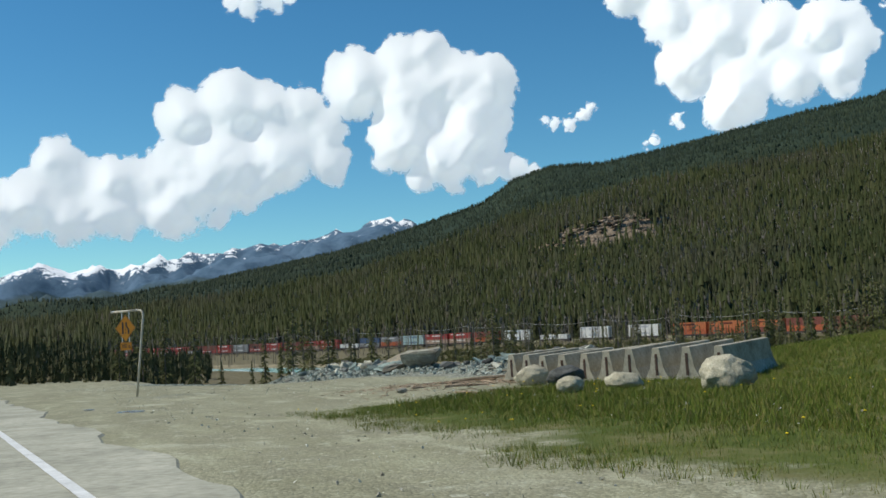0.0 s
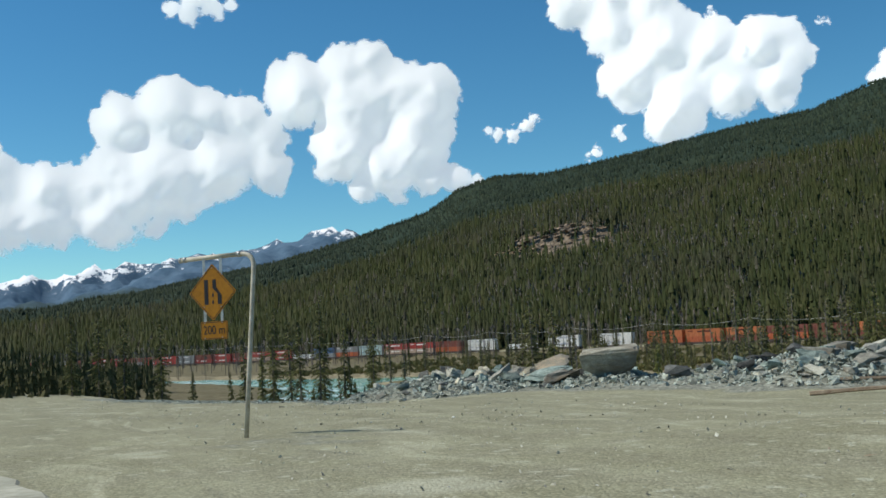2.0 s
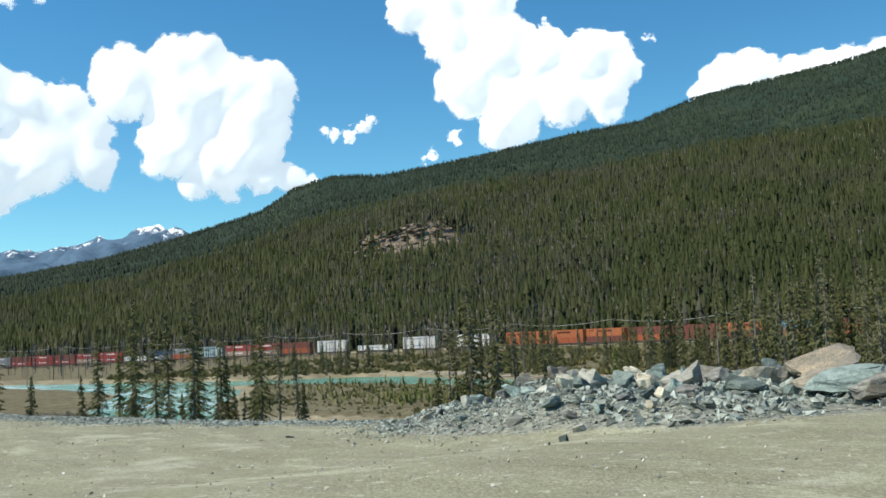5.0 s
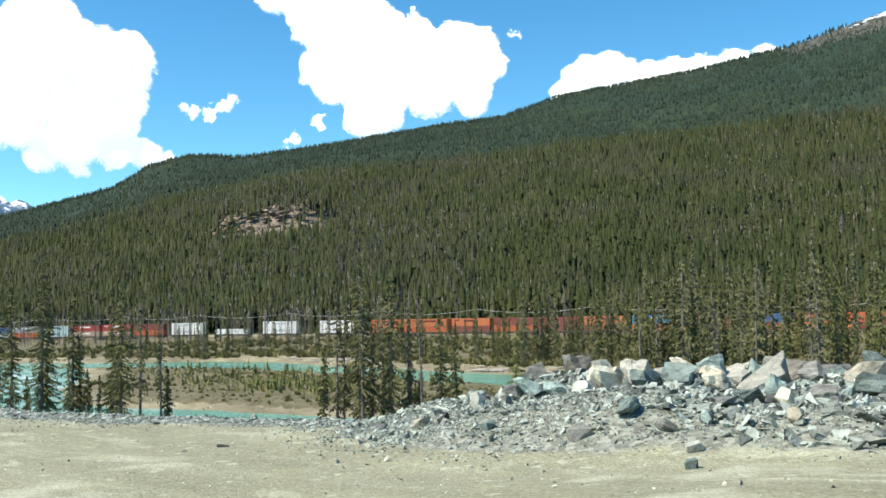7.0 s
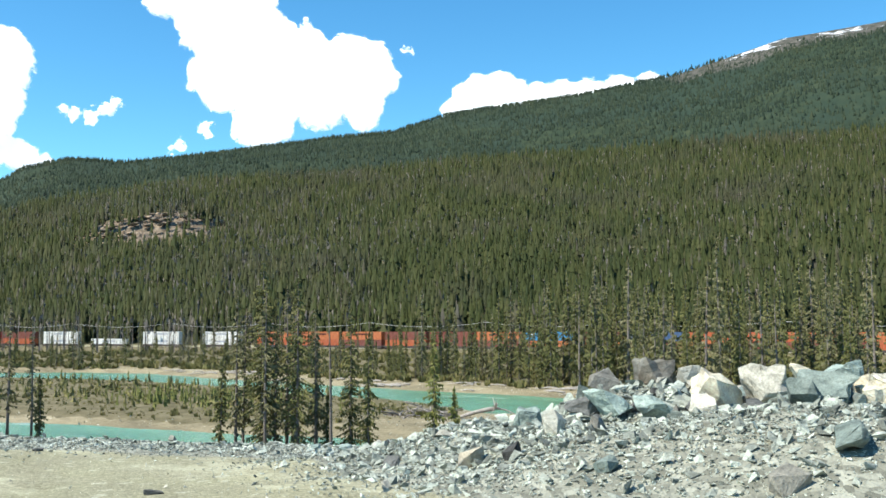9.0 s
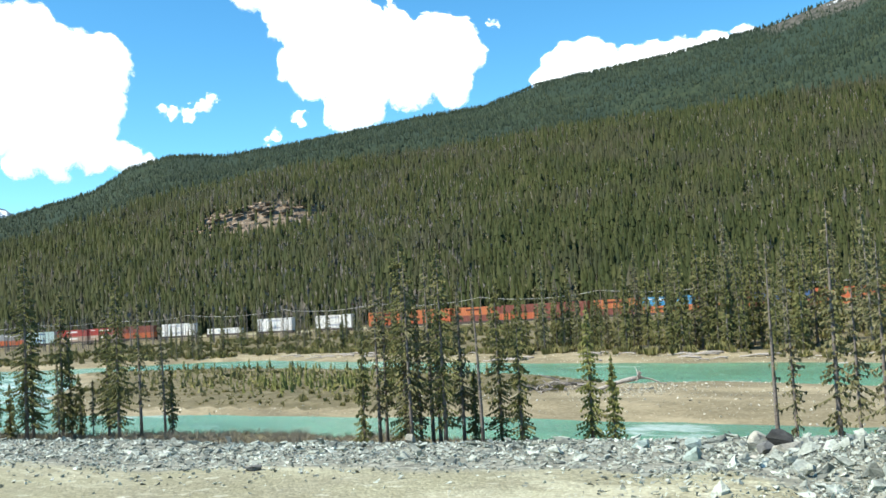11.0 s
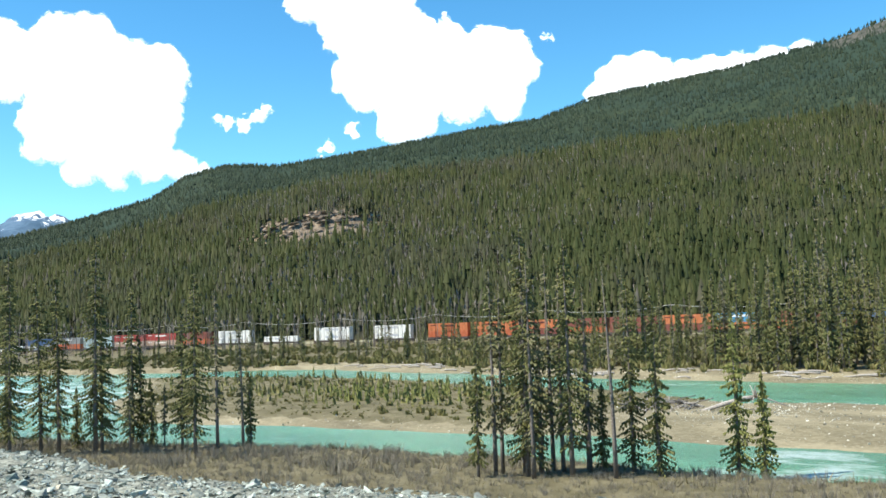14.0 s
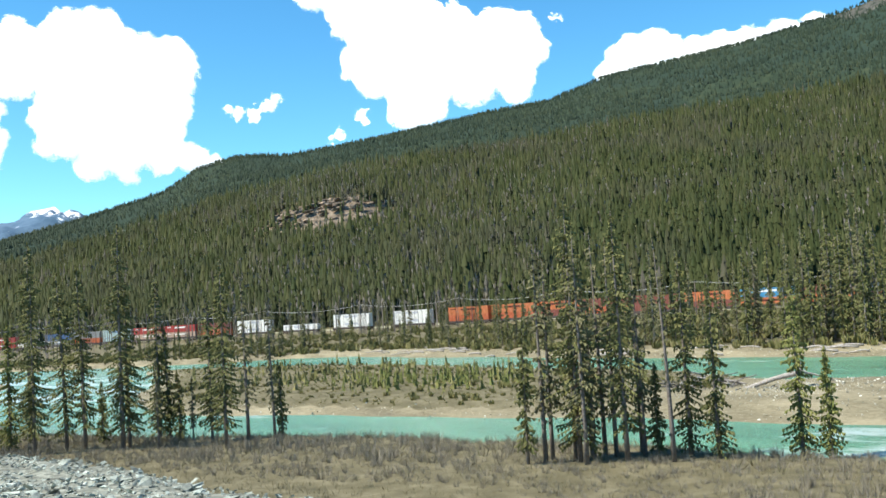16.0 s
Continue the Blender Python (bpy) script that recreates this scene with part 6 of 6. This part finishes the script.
def container_mesh(name, length, mat, h=2.75):
    bm = bmesh.new()
    w = 2.44
    bm_box(bm, -length / 2, -w / 2 + 0.04, 0.04, length / 2, w / 2 - 0.04, h - 0.03)
    n = int(length / 0.56)
    for i in range(n):
        x = -length / 2 + 0.35 + (length - 0.7) * i / (n - 1)
        for sgn in (-1, 1):
            y = sgn * (w / 2 - 0.025)
            bm_box(bm, x - 0.14, min(y - 0.02, y + 0.02), 0.16, x + 0.14, max(y - 0.02, y + 0.02), h - 0.14)
    for x in (-length / 2, length / 2 - 0.12):
        for y in (-w / 2, w / 2 - 0.12):
            bm_box(bm, x, y, 0, x + 0.12, y + 0.12, h)
    for z in (0, h - 0.12):
        for y in (-w / 2, w / 2 - 0.1):
            bm_box(bm, -length / 2, y, z, length / 2, y + 0.1, z + 0.12)
    return mesh_from(name, bm, mat)


def build_train():
    cols = {"orange": (0.5, 0.155, 0.055), "red": (0.36, 0.045, 0.035), "brown": (0.2, 0.06, 0.04), "white": (0.78, 0.77, 0.72), "blue": (0.05, 0.24, 0.42), "navy": (0.05, 0.1, 0.2),
            "grey": (0.24, 0.25, 0.25), "tan": (0.42, 0.3, 0.22), "teal": (0.4, 0.52, 0.5), "rust": (0.45, 0.11, 0.04)}
    mats = {k: paint("container_" + k, v, 0.35) for k, v in cols.items()}
    meshes = {k: container_mesh("container", 15.8, m) for k, m in mats.items()}
    mark = {"orange": (0.1, 0.02, 0.01), "red": (0.75, 0.7, 0.66), "white": (0.45, 0.47, 0.52), "blue": (0.7, 0.72, 0.74), "teal": (0.1, 0.18, 0.3), "grey": (0.6, 0.6, 0.58), "tan": (0.75, 0.7, 0.62)}
    mark = {k: paint("marking_" + k, v, 0.1) for k, v in mark.items()}
    word = {"orange": "orange", "red": "red", "brown": "brown", "white": "white", "blue": "sky blue", "navy": "dark blue", "grey": "grey", "tan": "tan", "teal": "pale grey-green", "rust": "rust-red"}
    # well wagon
    car = tagged(new("well_wagon"), "grimy black well wagon carrying stacked containers", "railway wagon", "wagons of the freight train")
    bm = bmesh.new()
    for y in (-1.45, 1.33):
        bm_box(bm, -8.0, y, 0.4, 8.0, y + 0.12, 1.15)
    bm_box(bm, -7.9, -1.33, 0.32, 7.9, 1.33, 0.42)
    for x in (-8.6, 8.0):
        bm_box(bm, x, -1.4, 0.85, x + 0.6, 1.4, 1.15)
    part("frame", bm, M_CARSTEEL, car)
    bogie = bmesh.new()
    for y in (-0.95, 0.83):
        bm_box(bogie, -1.1, y, 0.35, 1.1, y + 0.12, 0.7)
    bm_box(bogie, -0.2, -0.95, 0.4, 0.2, 0.95, 0.75)
    bme = mesh_from("bogie", bogie, M_CARSTEEL)
    wme = mesh_from("wheel", tube([(0, -0.06, 0), (0, 0.06, 0)], 0.42, 14), M_RAILSTEEL)
    for x in (-7.4, 7.4):
        b = part("bogie", bme, None, car)
        b.location = (x, 0, 0)
        for wx in (-0.85, 0.85):
            for wy in (-0.72, 0.72):
                w = part("wheel", wme, None, b)
                w.location = (wx, wy, 0.42)
    eye = (9.8, 72.0)
    order = [("rust", "orange"), ("brown", "orange"), ("brown", "rust"), ("orange", "rust"), ("brown", "navy"), ("orange", "brown"), ("orange", "blue"), ("brown", "orange"), ("brown", "brown"), ("rust", "brown"), ("brown", "orange"),
             ("rust", "orange"), ("rust", "orange"), 6, ("white", "white"), 9.5, ("white", "white"), 6, ("white", None), 5, ("white", "white"), 3, ("rust", "brown"), ("tan", "red"), ("tan", "red"), ("teal", "teal"), ("rust", "grey"), ("grey", "navy"), ("white", None),
             ("red", "red"), ("tan", "red"), ("red", "brown"), ("red", "red"), ("red", "brown"), ("grey", "grey"), ("red", "red"), ("red", "brown"), ("grey", "brown"), ("red", "red"), ("tan", "red"), ("red", "red"), ("brown", "brown"), ("red", "grey"), ("red", "red"), ("brown", "red")]
    head = next(i for i, q in enumerate(order) if q == ("white", "white"))
    first, s = True, track_at_bearing(38.9, eye) - sum(17.3 if isinstance(q, tuple) else q for q in order[:head])
    for item in order:
        if not isinstance(item, tuple):
            s += item
            continue
        x, y, z, hd = on_track(s)
        m = pose(x, y, z, 0, 0, hd)
        if first:
            car.matrix_world, first = m, False
        else:
            copy_thing(car, m)
        for k, c in enumerate(item):
            if c is None:
                continue
            low = 0.45 + 2.75 * k
            if k == 0 and item[1] is None:
                low = 0.45
            ob = new("freight_container")
            part("container_body", meshes[c], None, ob)
            if c in mark:
                bm = bmesh.new()
                for y0 in (-1.246, 1.236):
                    bm_box(bm, -2.9, y0, 1.55, 2.9, y0 + 0.012, 2.15)
                    bm_box(bm, 4.8, y0, 1.9, 7.0, y0 + 0.012, 2.2)
                part("marking", bm, mark[c], ob)
            ob.matrix_world = pose(x, y, z, 0, 0, hd) @ Matrix.Translation((0, 0, low))
            tagged(ob, "weathered %s corrugated freight container on a train wagon" % word[c], "freight container", "containers of the freight train")
        s += 17.3
    for off in (-0.75, 0.75):
        pts = []
        for q in np.arange(150, 1350, 12.0):
            x, y, z, hd = on_track(q)
            a = radians(hd + 90)
            pts.append((x + off * math.cos(a), y + off * math.sin(a), z - 0.04))
        tagged(new("rail", mesh_from("rail", tube(pts, 0.07, 4), M_RAILSTEEL)), "rusty steel rail on a gravel embankment", "rail", kind="structure")


build_train()


def build_power_line():
    eye = (9.8, 72.0)
    tops, pole = [], None
    for az in (11.0, 14.5, 18.5, 22.5, 26.5, 30.6, 35.9, 41.4, 47.5, 54.5, 62.5, 71.5, 82.0):
        s = track_at_bearing(az, eye)
        x, y, z, hd = on_track(s)
        a = radians(hd + 90)
        d = Vector((eye[0] - x, eye[1] - y)).normalized()
        x, y = x + d.x * 9, y + d.y * 9
        g = height(x, y)
        top = 2.4
        if pole is None:
            pole = tagged(new("utility_pole"), "weathered wooden pole carrying cables along the railway", "utility pole", "poles along the railway")
            part("pole_shaft", mesh_from("pole_shaft", tube([(0, 0, -1), (0, 0, 12.0)], [0.16, 0.1], 8), M_POLE, True), None, pole)
            bm = bmesh.new()
            bm_box(bm, -0.06, -0.9, 11.3, 0.06, 0.9, 11.45)
            part("cross_arm", bm, M_POLE, pole)
            pole.matrix_world = pose(x, y, top - 12.0, 0, 0, hd)
        else:
            copy_thing(pole, pose(x, y, top - 12.0, 0, 0, hd))
        tops.append((Vector((x, y, top - 0.55)), Vector((math.cos(a), math.sin(a), 0))))
    for off, drop in ((-0.8, 0.0), (0.8, 0.15)):
        pts = []
        for (p, n0), (q, n1) in zip(tops[:-1], tops[1:]):
            for t in np.linspace(0, 1, 9)[:-1]:
                c = p.lerp(q, t) + n0.lerp(n1, t) * off
                pts.append(c + Vector((0, 0, -drop - 1.5 * 4 * t * (1 - t))))
        tagged(new("power_cable", mesh_from("power_cable", tube(pts, 0.038, 5), M_WIRE, True)), "sagging overhead cable along the railway", "cable", "overhead cables")


build_power_line()


# ---------------------------------------------------------------- clouds
CLOUDS = (
    ("long heap of bright white cumulus cloud with grey hollows", 3900, ((-0.2, 7.8, 1.95), (1.4, 10.0, 1.47), (-2.2, 7.0, 1.9), (2.0, 7.0, 1.47), (4.4, 9.0, 1.63), (4.9, 7.3, 1.47), (7.4, 7.4, 1.7), (8.4, 12.7, 1.75), (11.0, 13.3, 2.2), (13.2, 13.0, 1.75), (10.5, 9.9, 2.6),
        (7.7, 10.2, 1.4), (13.7, 10.4, 2.3), (16.6, 10.0, 1.3), (15.1, 13.0, 1.5), (18.5, 14.4, 2.2), (21.4, 13.7, 2.4), (24.4, 13.9, 2.2), (26.4, 13.8, 1.4), (20.9, 11.2, 2.2), (23.5, 10.1, 2.1), (22.1, 8.8, 1.0), (25.8, 9.5, 1.3), (27.3, 9.1, 0.9), (28.6, 8.9, 0.5), (22.2, 12.3, 1.7), (24.6, 10.6, 1.6), (10.0, 7.0, 0.75), (12.1, 8.6, 1.2), (-4.5, 8.0, 2.0), (-7.5, 9.0, 2.4), (2.2, 8.8, 1.21), (16.4, 11.8, 1.45), (8.8, 8.7, 1.82),
        (25.1, 11.5, 2.12), (21.0, 15.6, 1.67), (18.3, 15.1, 1.51), (26.2, 14.1, 1.82), (6.4, 9.2, 1.36), (3.9, 7.4, 1.51), (22.6, 14.0, 2.12), (25.4, 12.1, 2.27), (22.5, 15.7, 1.67))),
    ("towering white cumulus cloud over the mountain ridge", 3700, ((34.8, 18.5, 1.6), (37.2, 18.9, 1.7), (39.1, 18.1, 1.8), (37.0, 16.8, 1.7), (39.9, 15.9, 2.4), (37.9, 14.2, 1.9), (42.4, 15.0, 2.1), (45.2, 15.0, 1.95), (47.0, 14.5, 1.1), (43.5, 13.0, 1.8), (40.7, 12.7, 2.0), (39.9, 11.5, 1.5), (36.8, 17.4, 1.5), (36.0, 20.6, 2.0), (39.5, 20.6, 1.8), (46.5, 15.3, 1.21), (45.9, 12.9, 1.51), (47.4, 14.1, 0.85))),
    ("low white cumulus cloud behind the mountain ridge", 3800, ((51.4, 12.4, 0.9), (52.6, 13.1, 1.35), (54.2, 13.2, 1.5), (56.5, 12.9, 1.25), (57.6, 13.0, 1.2), (58.9, 13.0, 1.3), (60.9, 13.2, 1.2), (62.6, 13.4, 1.0))),
    ("small torn white cloud in a blue sky", 3800, ((31.7, 11.9, 0.5), (32.2, 12.3, 0.36), (30.9, 11.4, 0.36), (30.0, 11.5, 0.34), (29.5, 11.7, 0.24))),
    ("wisp of white cloud high in the sky", 3800, ((11.2, 18.9, 0.55), (12.4, 18.8, 0.65), (13.7, 19.1, 0.65), (14.7, 19.2, 0.45), (12.6, 19.8, 0.9))),
    ("tiny white cloud scrap by the ridge", 3800, ((37.0, 11.2, 0.38), (37.2, 10.9, 0.25))),
    ("tiny white cloud scrap by the ridge", 3800, ((35.7, 10.1, 0.3), (35.2, 9.9, 0.2))),
    ("tiny white cloud scrap in a blue sky", 3800, ((48.5, 15.9, 0.17), (48.8, 15.8, 0.12))),
    ("tiny white cloud scrap in a blue sky", 3800, ((42.7, 17.2, 0.2), (42.5, 17.0, 0.14))),
)


def soft_blur(a, n):
    """A round blur by repeated averaging with the neighbours."""
    for _ in range(n):
        p = np.pad(a, 1, mode="edge")
        a = (4 * a + 2 * (p[:-2, 1:-1] + p[2:, 1:-1] + p[1:-1, :-2] + p[1:-1, 2:]) + p[:-2, :-2] + p[:-2, 2:] + p[2:, :-2] + p[2:, 2:]) / 16
    return a


def build_clouds():
    """Each cloud is a heap of billows on billows, fraying out at its rim, at its true bearing far behind the mountains."""
    rng = np.random.default_rng(91)
    for k, (label, dist, blobs) in enumerate(CLOUDS):
        small = max(q[2] for q in blobs) < 0.8
        step = 0.03 if small else 0.07
        # billows: bearing, elevation, bulge towards the viewer, radius
        balls, level = [], [(a, e, 0.0, r * 0.93) for a, e, r in blobs]
        for gen, (count, lo, hi) in enumerate(((0, 0, 0), (16, 0.2, 0.42), (6, 0.25, 0.5))):
            if count:
                more = []
                for a, e, d, r in level:
                    for _ in range(count):
                        u, t = math.sqrt(rng.uniform(0.05, 1.0)), rng.uniform(0, 2 * math.pi)
                        q = r * rng.uniform(lo, hi)
                        more.append((a + r * u * 0.86 * math.cos(t), e + r * u * 0.86 * math.sin(t), d + r * math.sqrt(1 - u * u) * 0.8, q))
                level = more
            balls += level
        b = np.array(balls)
        az = np.arange((b[:, 0] - b[:, 3]).min() - 0.6, (b[:, 0] + b[:, 3]).max() + 0.6, step)
        el = np.arange((b[:, 1] - b[:, 3]).min() - 0.6, (b[:, 1] + b[:, 3]).max() + 0.6, step)
        A, E = np.meshgrid(az, el)
        u, v = 0.8 * A + 0.6 * E, 0.8 * E - 0.6 * A
        warp = 0.36 if small else 0.34
        f = 2.6 if small else 1.3
        wa = A + warp * 2 * (fbm(u * f, v * f, 210 + k, 6) - 0.5) + warp * 0.9 * (fbm(u * f * 3.7, v * f * 3.7, 215 + k, 4) - 0.5)
        we = E + warp * 2 * (fbm(u * f, v * f, 230 + k, 6) - 0.5) + warp * 0.9 * (fbm(u * f * 3.7, v * f * 3.7, 235 + k, 4) - 0.5)
        H, S, base = np.full(A.shape, -1.0), np.full(A.shape, -1.0), None
        for q, (a, e, d, r) in enumerate(balls):
            if q == len(blobs):
                base = soft_blur(np.clip(S, 0, 1.3), 90)
            m = r + 0.75
            i0, i1 = np.searchsorted(az, (a - m, a + m))
            j0, j1 = np.searchsorted(el, (e - m, e + m))
            dd = np.hypot(wa[j0:j1, i0:i1] - a, we[j0:j1, i0:i1] - e)
            h = np.where(dd < r, d + np.sqrt(np.clip(r * r - dd * dd, 0, None)), -1)
            H[j0:j1, i0:i1] = np.maximum(H[j0:j1, i0:i1], h)
            S[j0:j1, i0:i1] = np.maximum(S[j0:j1, i0:i1], r - dd)
        puff = sum(0.5 ** o * np.abs(2 * fbm(u * 0.36 * 2 ** o, v * 0.5 * 2 ** o, 250 + 7 * k + o, 2) - 1) for o in range(3))
        H = soft_blur(2.4 * base + 0.05 * np.clip(H, 0, None) - 1.0 * puff * np.clip(base, 0, 0.8), 10)
        S = soft_blur(S, 2)
        use = S > -0.3
        # the tops recede, as heaped cloud does
        d = dist * (0.9 + math.radians(1.0) * (0.8 * (E - el[0]) - 0.85 * H))
        ar, er = np.radians(A), np.radians(E)
        xyz = np.stack([HUB[0] + d * np.sin(ar), HUB[1] + d * np.cos(ar), d * np.tan(er)], -1)
        idx = np.arange(A.size).reshape(A.shape)
        quad = np.stack([idx[:-1, :-1], idx[:-1, 1:], idx[1:, 1:], idx[1:, :-1]], -1).reshape(-1, 4)
        quad = quad[use.ravel()[quad].all(1)]
        keep, inv = np.unique(quad, return_inverse=True)
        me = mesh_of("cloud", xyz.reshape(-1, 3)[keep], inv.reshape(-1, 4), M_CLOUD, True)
        # crisp tops, ragged undersides
        under = np.clip(np.gradient(base, step, axis=0) * 1.2, 0, 1)
        thick = np.clip(0.36 + S / (0.45 if small else 0.45 + 0.9 * under), 0, 1.8)
        me.attributes.new("vapour", "FLOAT", "POINT").data.foreach_set("value", thick.ravel()[keep].astype(np.float32))
        tagged(new("cloud", me), label, "cloud", "clouds")


build_clouds()


# ---------------------------------------------------------------- the rock outcrop on the hillside
def build_outcrop():
    rng = np.random.default_rng(101)
    shapes = [mesh for mesh in (rock_mesh("rock_ledge", rng, (1, 0.7, 0.5), M_OUTCROP, False, 30) for _ in range(6))]
    root = tagged(new("rock_outcrop"), "brown-grey broken rock outcrop among hillside conifers", "rock outcrop")
    for _ in range(210):
        az = rng.normal(34.0, 3.2)
        D = rng.uniform(698, 730) + 3 * (az - 33.9)
        x, y = HUB[0] + D * math.sin(radians(az)), HUB[1] + D * math.cos(radians(az))
        ob = new("rock_ledge", shapes[int(rng.integers(0, 6))])
        ob.parent = root
        w = 2 + 6.5 * rng.power(0.6)
        ob.matrix_world = pose(x, y, height(x, y) - 0.8, rng.uniform(-12, 12), rng.uniform(-8, 8), -az + rng.uniform(-25, 25)) @ Matrix.Diagonal((w, w * 0.8, w * rng.uniform(0.5, 0.95), 1))


build_outcrop()
